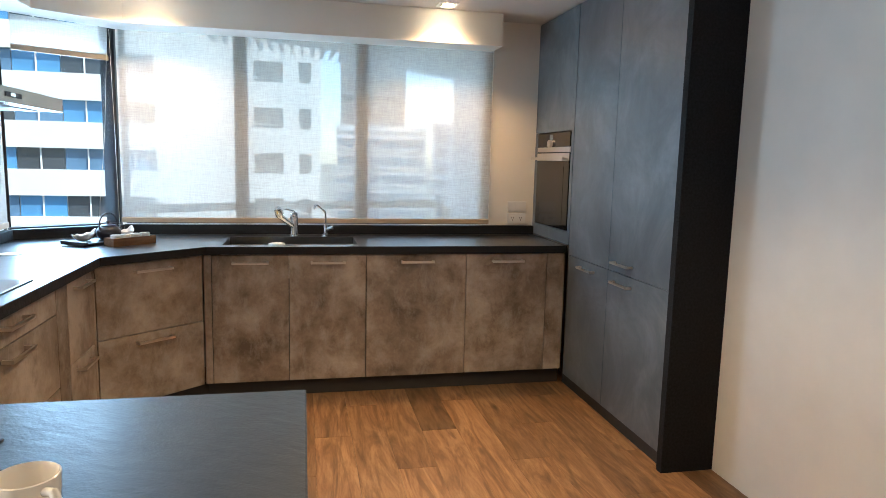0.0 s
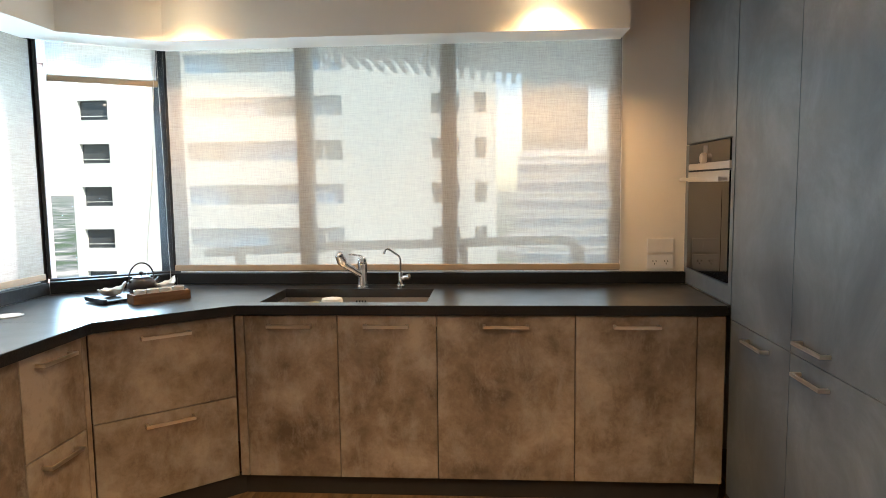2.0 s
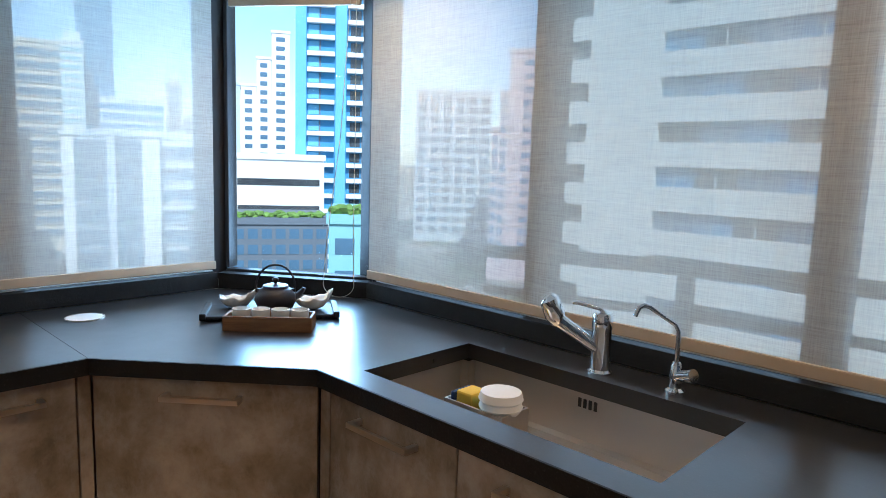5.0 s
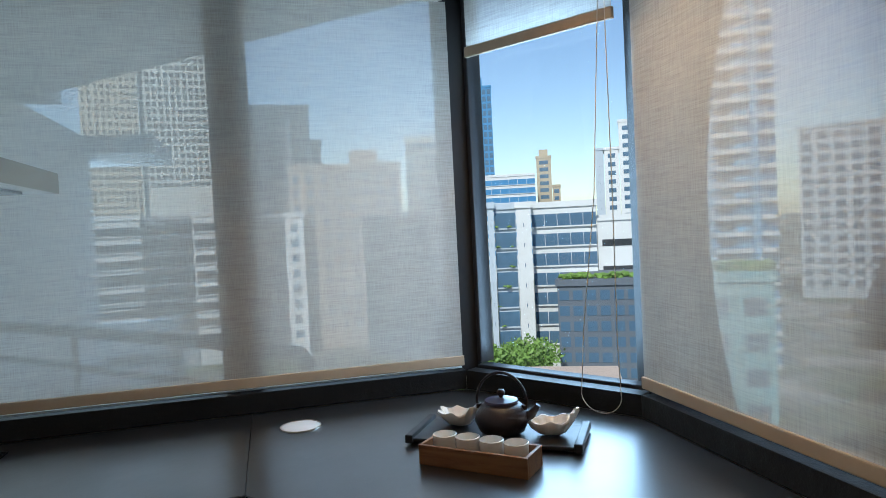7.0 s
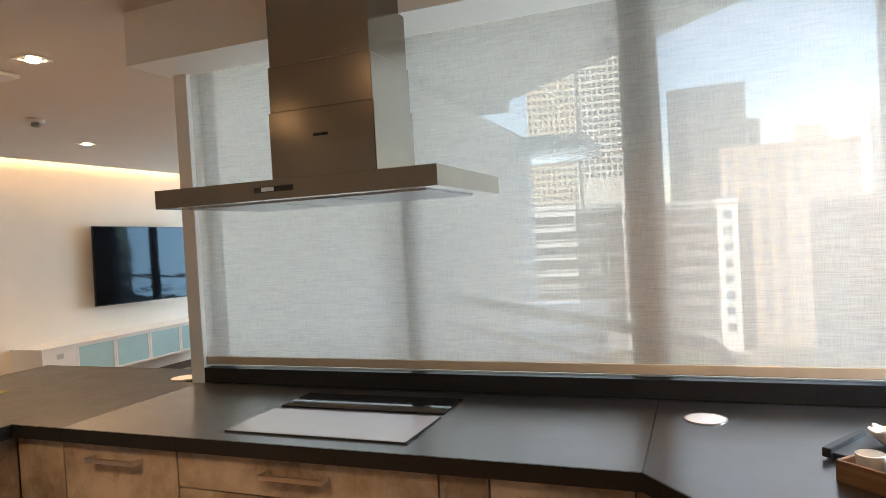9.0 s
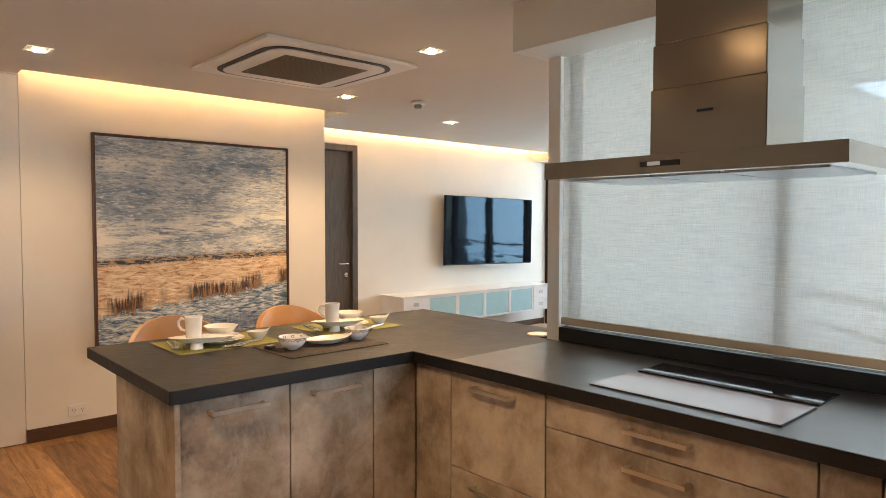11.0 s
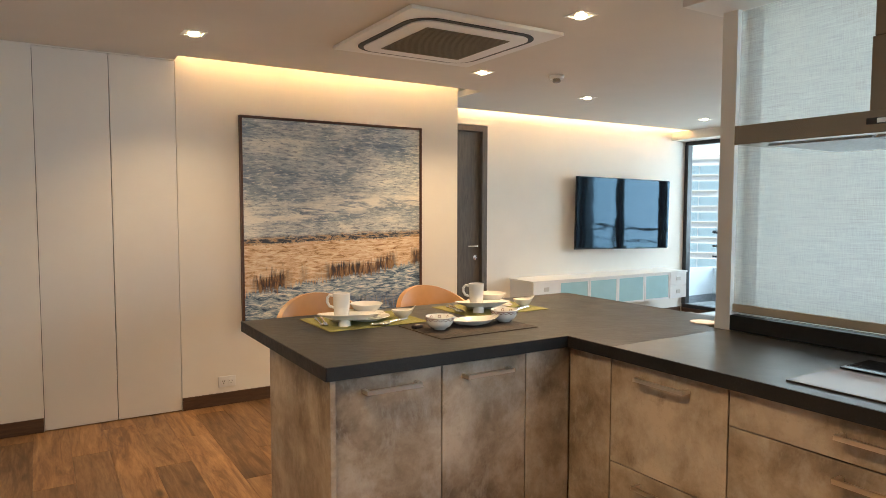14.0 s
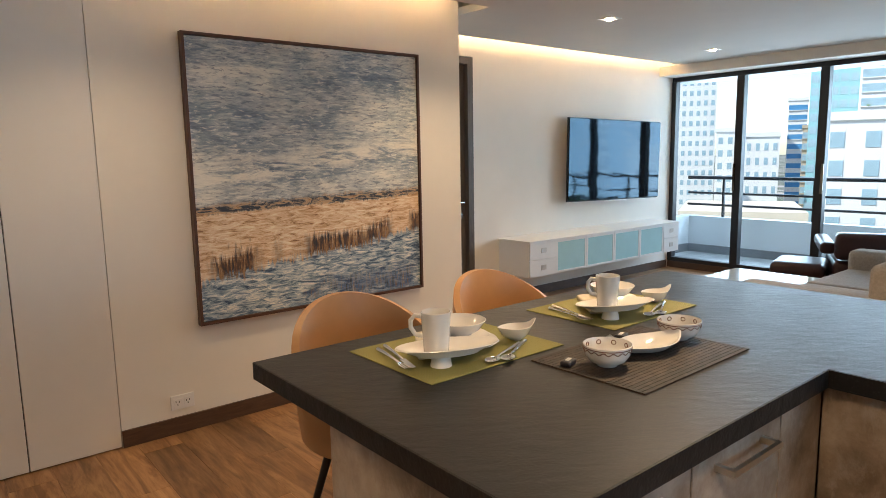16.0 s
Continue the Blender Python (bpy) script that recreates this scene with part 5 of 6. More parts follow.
NAPKIN = plain("cream_linen", (0.68, 0.60, 0.47), 0.9, vary=0.12, scale=40, bump=0.3)
for i, cx in enumerate((1.155, 0.487)):
    cy = -3.715
    put("placemat", boxes((-0.226, 0.226, -0.171, 0.171, 0, 0.003), bevel=0.001, segments=1), GREENMAT, pose(cx, cy, TOP, 0, 0, 0.6), "olive green woven placemat on the peninsula", "placemat", "green placemats", False)
    z = TOP + 0.0034
    put("dinner_plate", plate_mesh(0.105), PORCELAIN, pose(cx - 0.015, cy - 0.012, z), "white porcelain dinner plate on the placemat", "plate", "dinner plates")
    put("side_plate", plate_mesh(0.082), PORCELAIN, pose(cx - 0.015, cy - 0.012, z + 0.013), "white porcelain side plate stacked on the dinner plate", "plate", "side plates")
    put("bowl", bowl_mesh(0.072, 0.042), PORCELAIN, pose(cx - 0.02, cy - 0.015, z + 0.027), "white porcelain bowl on the stacked plates", "bowl", "white bowls")
    put("oval_saucer", plate_mesh(0.132, 0.022, 0.52), PORCELAIN, pose(cx + 0.105, cy + 0.088, z + 0.026, 3, 0, -22), "white oval saucer resting on an upturned cup", "saucer", "oval saucers")
    put("saucer_cup", lathe([(0, 0.0275), (0.022, 0.0275), (0.027, 0.0), (0.024, 0.0), (0.0, 0.0)], 24), PORCELAIN, pose(cx + 0.125, cy + 0.085, z - 0.0002), "small white cup below the oval saucer", "cup", "small cups")
    mug(pose(cx + 0.135, cy + 0.08, z + 0.0335, 0, 0, 141), "tall white porcelain mug on the oval saucer")
    put("leaf_dish", leaf_mesh(0.054, 0.036, 0.038), PORCELAIN, pose(cx - 0.165, cy + 0.055, z, 0, 0, 150), "small white pointed sauce dish", "sauce dish", "sauce dishes")
    nk = cushion(-0.085, 0.075, -0.04, 0.04, 0, 0.02, 0.009)
    for v in nk.verts:
        v.co.z += 0.006 * math.sin(70 * v.co.x) + 0.004 * math.cos(90 * v.co.y)
    put("napkin", nk, NAPKIN, pose(cx + 0.085, cy + 0.0, z + 0.02, 4, 0, 55), "folded cream linen napkin beside the plates", "napkin", "napkins")
    for kind, dx, dy, rot in (("fork", 0.19, -0.03, 78), ("knife", 0.165, -0.045, 74), ("spoon", -0.05, 0.125, 20), ("spoon", -0.085, 0.13, 28), ("fork", -0.12, -0.06, 60)):
        put("table_" + kind, cutlery(kind), CHROME, pose(cx + dx, cy + dy, z, 0, 0, rot), "polished steel " + kind + " on the placemat", kind, "cutlery")
rn = thing("table_runner", pose(0.852, -3.358, TOP, 0, 0, 1), "dark brown slatted mat with paler stripes", "placemat")
part("backing", boxes((-0.236, 0.236, -0.160, 0.160, 0, 0.0012)), BROWNMAT, rn)
REED = plank_wood("brown_reed_strips", (0.010, 0.006, 0.004), (0.028, 0.017, 0.011), (0.060, 0.037, 0.023), 0.6)
reed = None
for i in range(26):
    if reed is None:
        reed = part("strip", boxes((-0.235, 0.235, -0.0055, 0.0055, 0.0013, 0.0032)), REED, rn)
    else:
        o = new("strip", reed.data)
        o.parent = rn
        reed = o
    reed.location = (0, -0.1535 + i * 0.0123, 0)
z = TOP + 0.0034
DECOR = plain("brown_glaze_line", (0.16, 0.055, 0.025), 0.4)
for x, y in ((0.985, -3.365), (0.66, -3.372)):
    b = thing("patterned_bowl", pose(x, y, z), "small cream bowl with a brown wave pattern", "bowl", "patterned bowls")
    part("bowl", lathe([(0, 0.001), (0.024, 0), (0.026, 0.004), (0.043, 0.013), (0.053, 0.028), (0.058, 0.052), (0.0565, 0.053), (0.051, 0.029), (0.040, 0.0165), (0, 0.008)], 40), PORCELAIN, b, smooth=True)
    r = lambda zz: 0.053 + 0.005 * (zz - 0.028) / 0.024 + 0.0005
    for hz, amp in ((0.040, 0.0032), (0.0465, 0.0)):
        part("wave_line", tube([(r(hz + amp * math.sin(16 * a)) * math.cos(a), r(hz + amp * math.sin(16 * a)) * math.sin(a), hz + amp * math.sin(16 * a)) for a in (2 * math.pi * k / 96 for k in range(97))], 0.0011, 5), DECOR, b)
    bm = bmesh.new()
    for k in range(9):
        a = 2 * math.pi * k / 9
        tube([((0.0535 - 0.0008) * math.cos(a + 0.11 * math.cos(q)), (0.0535 - 0.0008) * math.sin(a + 0.11 * math.cos(q)), 0.0415 + 0.0055 * math.sin(q)) for q in (2 * math.pi * i / 8 for i in range(9))], 0.0011, 5, bm)
    part("inner_motif", bm, DECOR, b)
put("oval_dish", leaf_mesh(0.115, 0.062, 0.026), PORCELAIN, pose(0.815, -3.365, z, 0, 0, 172), "white leaf-shaped serving dish", "serving dish")
put("soup_spoon", leaf_mesh(0.06, 0.02, 0.014), PORCELAIN, pose(0.885, -3.43, z + 0.016, 0, -18, 35), "white porcelain soup spoon", "spoon")
for x, y in ((1.055, -3.425), (0.775, -3.475)):
    r = thing("chopstick_rest", pose(x, y, z, 0, 0, 20), "small dark pebble-shaped chopstick rest with a pale drawing", "chopstick rest", "chopstick rests")
    part("stone", cushion(-0.022, 0.022, -0.014, 0.014, 0, 0.014, 0.006), KETTLE, r, smooth=True)
    part("mark", boxes((-0.012, 0.012, -0.005, 0.005, 0.0142, 0.0148)), PORCELAIN, r)

# ---- the city outside ----
n = Nodes("far_ground")
n.colour(n.ramp(n.noise(0.05, 6), (0.4, (0.05, 0.085, 0.03)), (0.52, (0.16, 0.16, 0.15)), (0.62, (0.42, 0.38, 0.34)))).set(Roughness=0.9)
structure("ground", boxes((-3000, 3000, -3000, 3000, GROUND - 0.5, GROUND)), n.mat, "city ground far below", "ground")
GLASSY = plain("blue_grey_window_glass", (0.09, 0.16, 0.24), 0.12, vary=0.3, scale=0.3, bump=0)
DARKGLASS = plain("dark_window_glass", (0.05, 0.055, 0.06), 0.15, vary=0.3, scale=0.3, bump=0)
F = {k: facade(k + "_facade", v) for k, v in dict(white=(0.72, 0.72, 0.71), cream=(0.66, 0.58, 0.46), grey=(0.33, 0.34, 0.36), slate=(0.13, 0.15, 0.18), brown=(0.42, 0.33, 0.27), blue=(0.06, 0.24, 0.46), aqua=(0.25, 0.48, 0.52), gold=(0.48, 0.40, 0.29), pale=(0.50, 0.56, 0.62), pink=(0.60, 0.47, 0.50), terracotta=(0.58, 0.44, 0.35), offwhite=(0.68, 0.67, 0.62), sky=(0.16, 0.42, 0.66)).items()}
EYE = Vector((2.1, -1.2, 1.42))


def tower(az0, az1, top, dist, mat, label, storey=3.3, bay=3.6, win=(0.6, 0.55), pane=GLASSY, low=GROUND, bands=False, depth=16.0, steps=()):
    """A building whose front spans the two bearings, seen at that distance; bearings run left from north."""
    mid, half = math.radians((az0 + az1) / 2), math.radians(abs(az0 - az1) / 2)
    w = 2 * dist * math.tan(half)
    ztop = EYE.z + dist * math.tan(math.radians(top))
    base = Vector((EYE.x - dist * math.sin(mid), EYE.y + dist * math.cos(mid), 0))
    b = thing("building", Matrix.Translation((base.x, base.y, low)) @ Matrix.Rotation(mid, 4, "Z"), label, "building", "city buildings")
    h = ztop - low
    part("wall", boxes((-w / 2, w / 2, 0, depth, 0, h), *[(x0 * w, x1 * w, 2, depth - 2, h, h + dz) for x0, x1, dz in steps]), mat, b)
    part("roof", boxes((-w / 2 - 0.25, w / 2 + 0.25, -0.25, depth + 0.25, h - 0.2, h + 0.8)), mat, b)
    floors = min(int(h / storey) - 1, 24)
    cols = max(1, int(w / bay))
    ww = (w / cols) * (win[0] if not bands else 0.96)
    wh = storey * win[1]
    me = bpy.data.meshes.new("window")
    bm = boxes((-ww / 2, ww / 2, -0.06, 0.05, 0, wh))
    bm.to_mesh(me)
    bm.free()
    me.materials.append(pane)
    sl = bpy.data.meshes.new("ledge")
    bm = boxes((-w / 2, w / 2, -0.35, -0.001, 0, 0.22))
    bm.to_mesh(sl)
    bm.free()
    sl.materials.append(mat)
    for fl in range(floors):
        z = h - (fl + 1) * storey
        for c in range(cols):
            o = new("window", me)
            o.location = (-w / 2 + (c + 0.5) * w / cols, 0, z)
            o.parent = b
        if bands:
            o = new("ledge", sl)
            o.location = (0, 0, z - 0.25)
            o.parent = b
    return b


# The blue sky's reflection is put into this pane's base colour.
PANEBLUE = plain("window_glass_sky_in_colour", (0.08, 0.22, 0.38), 0.12, vary=0.25, scale=0.3, bump=0)
# Distance haze is put into this paler pane colour.
HAZEGLASS = plain("window_glass_haze_in_colour", (0.30, 0.43, 0.50), 0.2, vary=0.25, scale=0.3, bump=0)
LEAF = plain("planted_green", (0.14, 0.24, 0.045), 0.7, vary=0.45, scale=1.5, bump=0)


def clumps(places, size):
    """Loose green clumps of uneven size."""
    bm = bmesh.new()
    for x, y, z in places:
        for k in range(4):
            r = size * random.uniform(0.35, 0.8)
            m = Matrix.LocRotScale((x + random.uniform(-size, size), y + random.uniform(-0.3, 0.3), z + random.uniform(0, size * 0.6)), None, (r * 1.3, r, r * 0.8))
            vs = bmesh.ops.create_icosphere(bm, subdivisions=1, radius=1, matrix=m)["verts"]
            for v in vs:
                v.co += Vector((random.uniform(-1, 1), random.uniform(-1, 1), random.uniform(-1, 1))) * r * 0.28
    return bm


def planted(b, width, storey, count):
    """Plants along the balcony edges of a block."""
    random.seed(31)
    top = max(c.location.z for c in b.children)
    places = [(random.uniform(-width / 2, width / 2), -0.5, top - storey * i + 0.1) for i in range(count) for k in range(2) if random.random() < 0.5]
    part("balcony_plants", clumps(places, 0.30), LEAF, b, "green balcony plants")
    return b


def roof_garden(b, width):
    """Shrubs along the roof edge of a block."""
    random.seed(32)
    h = max(v.co.z for c in b.children if c.name.startswith("roof") for v in c.data.vertices)
    places = [(random.uniform(-width / 2, width / 2), random.uniform(0.2, 3), h + 0.1) for i in range(34)]
    part("roof_shrubs", clumps(places, 0.75), LEAF, b, "green rooftop shrubs")
    return b


def striped_tower(az0, az1, dist):
    """A tall curtain-walled tower: blue glass, white balcony fronts in two bays, glass columns between and at the ends."""
    mid, w = radians((az0 + az1) / 2), 2 * dist * math.tan(radians((az0 - az1) / 2))
    top, storey = 44.0, 2.75
    b = thing("building", Matrix.Translation((EYE.x - dist * math.sin(mid), EYE.y + dist * math.cos(mid), GROUND)) @ Matrix.Rotation(mid, 4, "Z"), "tall blue glass tower with white balcony fronts", "building", "city buildings")
    h = top - GROUND
    part("wall", boxes((-w / 2, w / 2, 0, 14, 0, h)), F["blue"], b)
    for x0, x1 in ((-0.5, -0.40), (-0.12, -0.02), (0.30, 0.36)):
        part("glass_column", boxes((x0 * w, x1 * w, -0.5, 0, 0, h)), F["sky"], b)
    for x in (-0.27, 0.14, 0.43):
        part("mullion", boxes((x * w - 0.12, x * w + 0.12, -0.25, 0, 0, h)), F["slate"], b)
    for fl in range(int(h / storey)):
        z = h - (fl + 1) * storey
        for x0, x1, d in ((-0.39, -0.13, 1.1), (-0.01, 0.29, 1.1), (0.37, 0.5, 0.8)):
            part("balcony", boxes((x0 * w, x1 * w, -d, -0.001, z, z + 0.75)), F["white"], b)
        part("pane", boxes((-0.38 * w, -0.28 * w, -0.06, -0.001, z + 0.95, z + 2.5)), F["sky"], b)
        part("pane", boxes((0.02 * w, 0.12 * w, -0.06, -0.001, z + 0.95, z + 2.5)), DARKGLASS, b)
        part("pane", boxes((0.16 * w, 0.27 * w, -0.06, -0.001, z + 0.95, z + 2.5)), F["sky"], b)
    return b


# west, beyond the hob window
tower(103.5, 99.4, 15.8, 290, F["cream"], "tall cream residential tower", storey=3.0, bay=2.3, win=(0.5, 0.5), pane=DARKGLASS)
tower(99.35, 92.9, 17.8, 292, F["offwhite"], "tall pale grey residential tower with a window grid", storey=3.0, bay=2.2, win=(0.62, 0.6), pane=DARKGLASS)
tower(92, 86.1, 10.6, 210, F["slate"], "dark grey office tower in the distance", bay=6, pane=DARKGLASS)
tower(86.05, 85.2, 7.7, 212, F["slate"], "lower dark grey shoulder of the office tower", bay=4, pane=DARKGLASS)
tower(88.05, 78.5, 5.5, 150, F["brown"], "brown and cream apartment block", bay=3.0, win=(0.5, 0.55), steps=((0.05, 0.3, 4),))
tower(78, 73.9, 7.7, 200, F["cream"], "slim cream apartment tower in the distance", bands=True)
tower(103.6, 99.8, 1.8, 145, F["white"], "white apartment block with banded balconies", bay=3.2, pane=DARKGLASS, win=(0.7, 0.5), bands=True)
tower(99.75, 95.9, 1.7, 145.5, F["grey"], "grey glazed wing of the banded apartment block", bay=3.0, pane=DARKGLASS, win=(0.85, 0.75), bands=True)
tower(95.85, 93.4, 1.9, 145, F["white"], "white end wing of the banded apartment block", bay=3.2, pane=DARKGLASS, win=(0.6, 0.5), bands=True)
tower(92.6, 88.6, 1.5, 146, F["grey"], "grey apartment block with pale balcony edges", bands=True, bay=3.0, win=(0.8, 0.7), pane=DARKGLASS)
tower(88.55, 87, 1.5, 145.5, F["white"], "white stair wing with small windows", bay=2.4, win=(0.4, 0.5))
tower(82, 76, 1.1, 135, F["slate"], "dark glass apartment block", bay=3.0, win=(0.9, 0.8), pane=DARKGLASS, bands=True)
# north-west, beyond the corner window
tower(74.15, 73.4, 1.3, 109.5, F["white"], "slim white end wall of the balcony block", bay=60, win=(0.05, 0.2))
planted(tower(73.35, 71.1, 1.3, 110, F["pale"], "apartment block with planted balconies", bands=True, bay=2.2, pane=GLASSY, win=(0.9, 0.76)), 4.3, 3.3, 8)
tower(71.05, 70.55, 1.45, 109, F["pale"], "slim pale stair column of the balcony block", bay=60, win=(0.05, 0.2))
planted(tower(70.5, 68.65, 1.3, 110, F["pale"], "apartment block with planted balconies", bands=True, bay=1.8, pane=GLASSY, win=(0.9, 0.76)), 3.4, 3.3, 9)
tower(68.6, 67.35, 1.35, 108, F["white"], "blank white stair tower of the balcony block", bay=60, win=(0.05, 0.2))
tower(67.3, 61.85, 1.25, 112, F["white"], "white mid-rise apartment block with blue glass", bay=2.0, win=(0.8, 0.62), bands=True)
roof_garden(tower(65.35, 53.95, -5.55, 98, F["slate"], "slate grey building with a square window grid and planted roof", storey=2.3, bay=1.9, win=(0.72, 0.62), pane=GLASSY), 18.0)
tower(68.2, 60.35, -14.6, 45, F["terracotta"], "low building with a pale terracotta roof", storey=4, bay=4, depth=4.5)
tower(58.6, 57.15, 10.05, 260, F["white"], "white hotel tower with a square window grid", bay=3.4, win=(0.5, 0.5))
tower(59.8, 58.65, 7.95, 260, F["white"], "middle step of the white hotel tower", bay=3.4, win=(0.5, 0.5))
tower(61.05, 59.85, 5.75, 260, F["white"], "lower step of the white hotel tower", bay=3.4, win=(0.5, 0.5))
tower(61.8, 61.1, 5.75, 264, F["pale"], "pale windowless wing of the hotel tower", bay=60, win=(0.1, 0.1))
tower(71.45, 66.9, 4.05, 300, F["white"], "low blue and white striped office block", bands=True, storey=4, pane=F["blue"], win=(0.9, 0.6))
tower(74.15, 72.35, 7.95, 290, F["white"], "white banded office tower with a stepped top", bands=True, pane=F["aqua"], win=(0.9, 0.4), steps=((-0.2, 0.4, 4),))
tower(66.75, 65.5, 5.45, 320, F["gold"], "golden residential tower with small windows", bay=4, steps=((-0.3, 0.3, 4),))
tower(65.45, 64.8, 2.95, 318, F["gold"], "lower golden residential tower annex", bay=4)
tower(72.85, 70.35, 11.65, 310, F["blue"], "slim blue glass office tower with a roof crown", bay=2.2, win=(0.72, 0.7), steps=((-0.15, 0.2, 5),))
striped_tower(56.7, 48.0, 120)
tower(61.8, 54.3, -0.1, 114, F["white"], "low white commercial block", storey=4.5, bay=40, win=(0.9, 0.25), pane=DARKGLASS)
roof_garden(tower(53.9, 48.3, -5.4, 66, F["aqua"], "small blue-green building with square windows", bay=2.6, win=(0.6, 0.5)), 5.0)
# The pale facade colour stands for haze in front of this far tower.
tower(46.5, 40.0, 6.0, 220, F["pale"], "distant tower with haze put into its pale colour", bay=4)
tower(38.6, 35.2, 9.4, 150, F["pink"], "pink apartment tower with blue windows", storey=2.9, bay=4.6, win=(0.26, 0.42), pane=PANEBLUE)
tower(39.3, 38.62, 6.0, 150, F["pink"], "stepped wing of the pink apartment tower", storey=2.9, bay=2.0, win=(0.7, 0.6), pane=PANEBLUE)
tower(39.95, 39.32, 2.9, 150, F["pink"], "lowest stepped wing of the pink apartment tower", storey=2.9, bay=2.0, win=(0.7, 0.6), pane=PANEBLUE)
tower(38.9, 35.2, 4.6, 180, F["pale"], "distant tower with haze put into its pale colour", bay=4)
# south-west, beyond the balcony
tower(121.7, 118.5, 7.4, 240, F["white"], "white hotel tower with a square window grid", bay=2.2, win=(0.5, 0.5), pane=HAZEGLASS)
tower(118.5, 116.45, 1.45, 190, F["white"], "white office block with blue windows", bay=2.2, win=(0.5, 0.5), pane=HAZEGLASS)
tower(116.45, 114, 1, 170, F["white"], "white hotel block with small windows", bay=1.6, win=(0.45, 0.5), pane=HAZEGLASS)
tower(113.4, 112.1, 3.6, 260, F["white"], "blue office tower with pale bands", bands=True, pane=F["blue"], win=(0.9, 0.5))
tower(112.4, 111.1, 1.55, 230, F["gold"], "ochre residential tower with banded storeys", bands=True, pane=HAZEGLASS)
tower(112.1, 109, 7.6, 200, F["aqua"], "teal glass residential tower with balconies", bay=2.0, win=(0.8, 0.6), pane=HAZEGLASS)
tower(111.7, 105, 2.1, 90, F["white"], "white apartment block with blue windows", bay=3.4, win=(0.42, 0.55), pane=HAZEGLASS)
planted(tower(108.9, 104, 8, 185, F["white"], "white tower with planted balconies", bay=5, bands=True, pane=HAZEGLASS), 13.0, 3.3, 9)
tower(128.5, 122.5, 4, 150, F["white"], "white residential block with banded storeys", bands=True, pane=HAZEGLASS)
tower(121.5, 112.5, -5.5, 75, F["cream"], "row of low cream houses", bay=3, pane=HAZEGLASS)

# the white neighbour to the north, 38 m off
nb = thing("neighbour_building", pose(0, 38, 0), "white neighbouring apartment building with long window bands", "building", "city buildings")
NX0, NX1, FLO = -25.0, 2.7, 2.78
for s, (z0) in enumerate([0.35 + FLO * k for k in range(-9, 6)]):
    # wall strip below each row of windows, and the piers between them
    part("wall", boxes((NX0, NX1, 0, 0.4, z0 - FLO + 1.25, z0)), F["offwhite"], nb)
    for a, b in ((NX0, -24.35), (-22.35, -17.2), (-7.0, -1.35), (0.4, 1.35), (2.1, NX1)):
        part("pier", boxes((a, b, 0.001, 0.4, z0, z0 + 1.25)), F["offwhite"], nb)
    for a, b in ((-24.35, -22.35), (-1.35, 0.4), (1.35, 2.1)):
        w = part("window", boxes((a, b, 0.30, 0.36, z0, z0 + 1.25)), DARKGLASS, nb)
        part("window_rail", boxes((a, b, 0.22, 0.26, z0 + 0.25, z0 + 0.29)), F["offwhite"], w)
    for k in range(4):
        a = -17.2 + k * 10.2 / 4
        w = part("window", boxes((a + 0.03, a + 10.2 / 4 - 0.03, 0.30, 0.36, z0, z0 + 1.25)), (PANEBLUE, DARKGLASS, GLASSY)[(k + s) % 3], nb)
        part("window_post", boxes((a + 1.24, a + 1.31, 0.22, 0.30, z0, z0 + 1.25)), F["offwhite"], w)
part("core", boxes((NX0, NX1, 0.41, 14, GROUND, 16)), F["offwhite"], nb)
tower(-2.6, -10.5, 2.5, 105, F["white"], "white terraced apartment tower", storey=2.9, bands=True, bay=5)
planted(tower(-3.0, -8.6, 11.0, 150, F["grey"], "grey apartment tower with planted terraces", bands=True, bay=3.4, pane=DARKGLASS), 12.0, 3.3, 8)
# Haze painted as a pale facade, as on the far north-west towers.
tower(-11.0, -20.0, 3.0, 140, F["pale"], "distant block with haze put into its pale colour", bay=4)

# trees
LEAF = plain("tropical_foliage", (0.14, 0.24, 0.045), 0.6, vary=0.5, scale=0.8)
BARK = plain("tree_bark", (0.10, 0.075, 0.05), 0.9)
def tree(x, y, z, h, r, seed):
    rnd = random.Random(seed)
    t = thing("tree", pose(x, y, z), "broad green tropical tree among the buildings", "tree", "city trees")
    bm = tube([(0, 0, 0), (0.1, 0, h * 0.4), (0, 0.1, h * 0.75)], [0.05 * h * 0.5, 0.03 * h * 0.5, 0.01 * h], 8)
    for k in range(5):
        a = k * 1.256
        tube([(0, 0, h * 0.4), (r * 0.6 * math.cos(a), r * 0.6 * math.sin(a), h * 0.75)], [0.015 * h, 0.005 * h], 6, bm)
    part("trunk", bm, BARK, t)
    verts, faces = [], []
    for k in range(1500):
        a, u, q = rnd.uniform(0, 6.283), rnd.uniform(-0.8, 1), rnd.uniform(0.45, 1) * (0.8 + 0.3 * rnd.random())
        c = Vector((r * q * math.cos(a) * math.sqrt(1 - u * u), r * q * math.sin(a) * math.sqrt(1 - u * u), h * 0.75 + h * 0.30 * u * q))
        d1 = Vector((rnd.uniform(-1, 1), rnd.uniform(-1, 1), rnd.uniform(-1, 1))).normalized()
        d2 = d1.orthogonal().normalized()
        s = r * rnd.uniform(0.035, 0.08)
        i = len(verts)
        verts += [c - d1 * s, c + d2 * s * 0.6, c + d1 * s, c - d2 * s * 0.6]
        faces.append((i, i + 1, i + 2, i + 3))
    me = bpy.data.meshes.new("crown")
    me.from_pydata(verts, [], faces)
    me.materials.append(LEAF)
    o = new("crown", me)
    o.parent = t
    return t


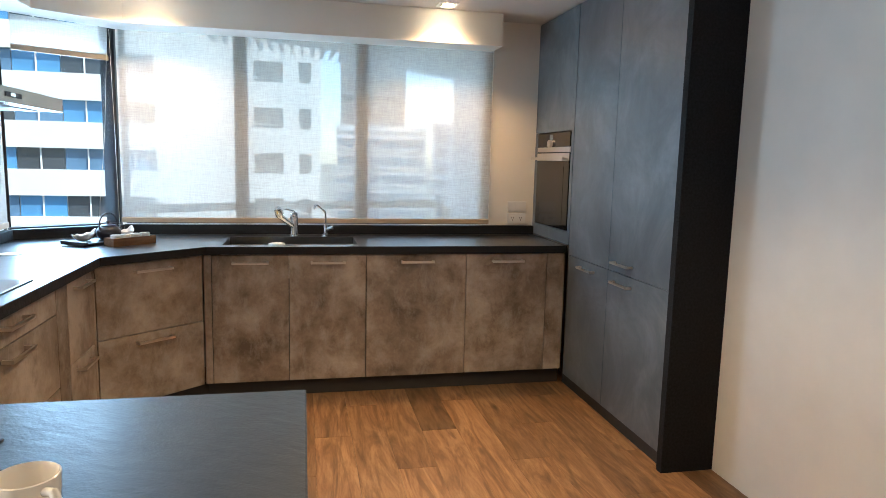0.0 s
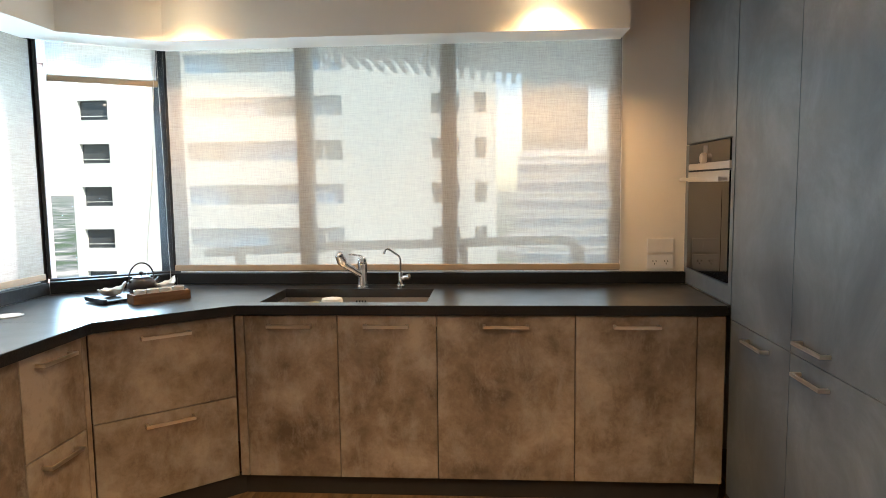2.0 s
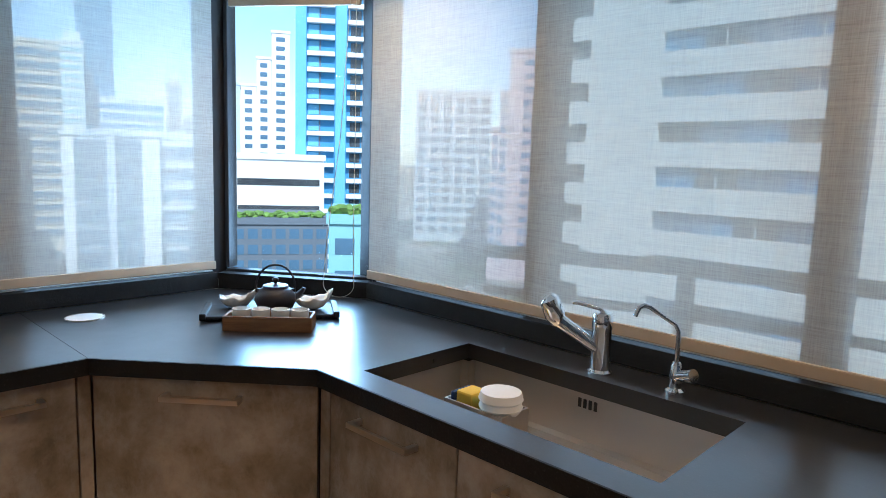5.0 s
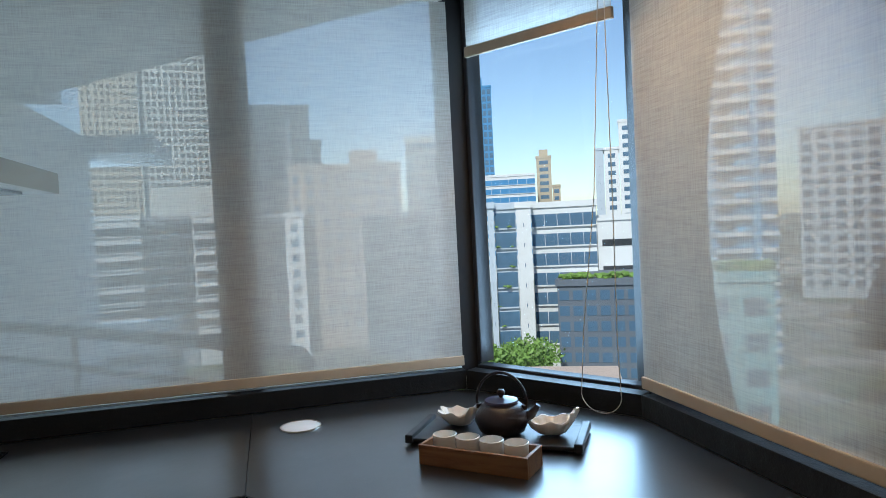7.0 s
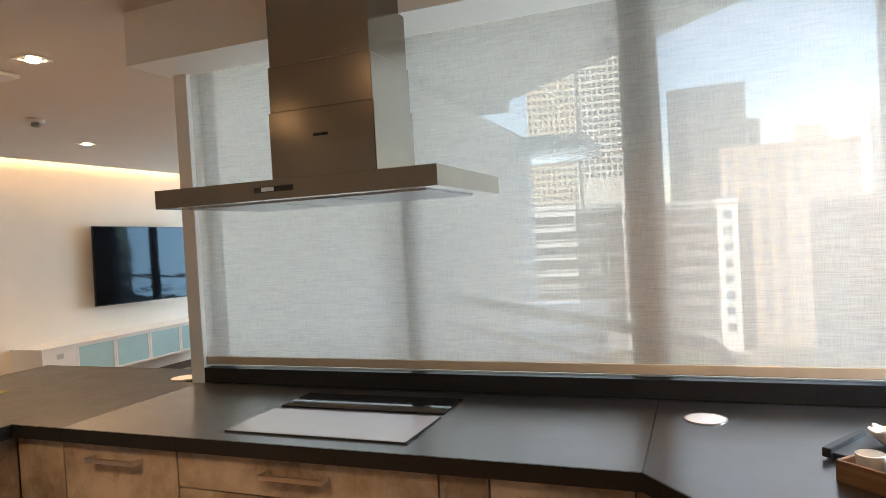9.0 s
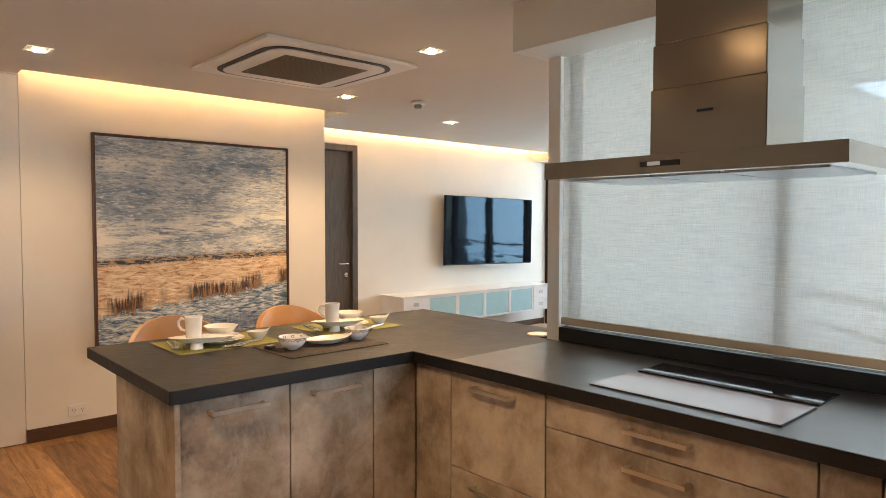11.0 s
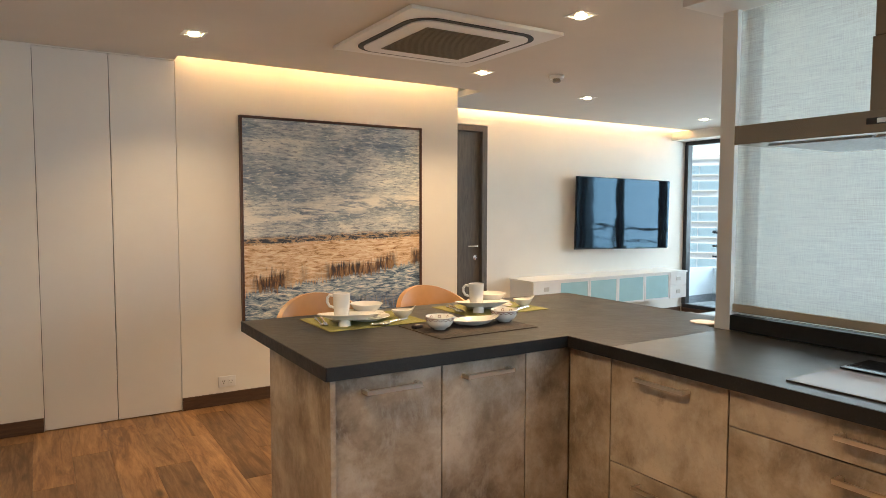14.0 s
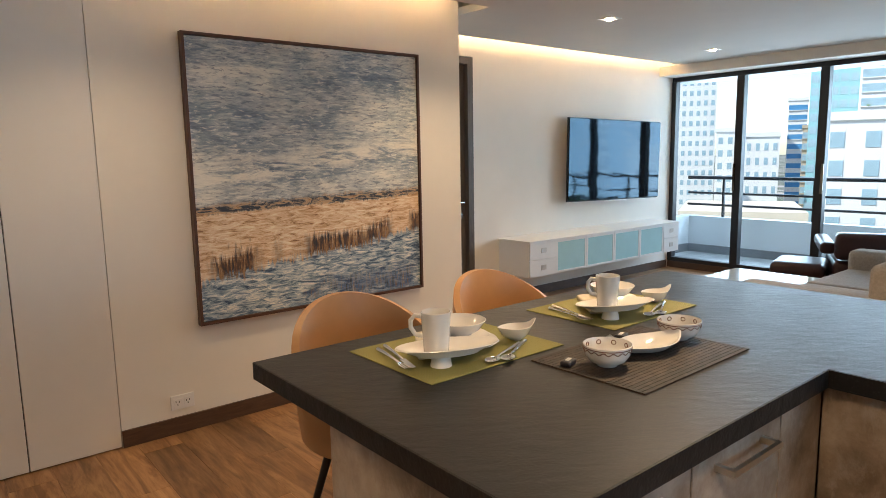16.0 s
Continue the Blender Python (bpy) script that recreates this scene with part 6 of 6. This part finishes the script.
first = [tree(0, 0, 0, 9, 5.5, s) for s in (1, 2)]
random.seed(9)
spots = [(az, d) for az, d in ((72.5, 95), (70, 92), (68, 98), (74, 88), (77, 80), (80, 84), (83, 78), (88, 84), (93, 80), (97, 86), (101, 78), (119.5, 120), (105, 90), (121, 80), (53, 58))]
for i, (az, d) in enumerate(spots):
    a = math.radians(az)
    x, y = EYE.x - d * math.sin(a), EYE.y + d * math.cos(a)
    m = Matrix.Translation((x, y, GROUND)) @ Matrix.Rotation(i * 1.3, 4, "Z")
    if i < 2:
        first[i].matrix_basis = m
    else:
        copy_thing(first[i % 2], m)

# ---- floor boards ----
random.seed(4)
boards, W, L = [], 0.185, 1.22
floor = bpy.data.objects["floor"]
x, row = -2.6, 0
while x < 3.36:
    y = -8.2 + (row * 0.41) % L - L
    while y < 0:
        boards.append((x, max(y, -8.2), min(y + L, 0.04)))
        y += L
    x += W
    row += 1
boards = [b for b in boards if b[2] - b[1] > 0.05]
shared = {}
def near(b):
    return b[0] > 0.6 and b[1] > -6.6
close = [b for b in boards if near(b)][:300]
rest = [b for b in boards if b not in close]
for bx, y0, y1 in close:
    key = round(y1 - y0, 3)
    if key not in shared:
        bm = boxes((0.0004, W - 0.0004, 0.0004, key - 0.0004, -0.012, 0.0))
        top = [e for e in bm.edges if all(v.co.z > -0.001 for v in e.verts)]
        bmesh.ops.bevel(bm, geom=top, offset=0.0008, segments=1, affect="EDGES")
        me = bpy.data.meshes.new("floor_board")
        bm.to_mesh(me)
        bm.free()
        me.materials.append(OAK)
        shared[key] = me
    ob = new("floor_board", shared[key])
    ob.location = (bx, y0, 0)
    ob.parent = floor
bm = bmesh.new()
for bx, y0, y1 in rest:
    box(bm, bx + 0.0004, bx + W - 0.0004, y0 + 0.0004, y1 - 0.0004, -0.011, 0.0)
tagged(part("floor_boards", bm, OAK, floor), kind="stuff")
bm = bmesh.new()
for i in range(13):
    box(bm, WIN_X + i * W, min(WIN_X + (i + 1) * W - 0.0015, -2.6008), -8.2, -2.86, -0.011, 0.0)
tagged(part("floor_boards", bm, OAK, floor), kind="stuff")
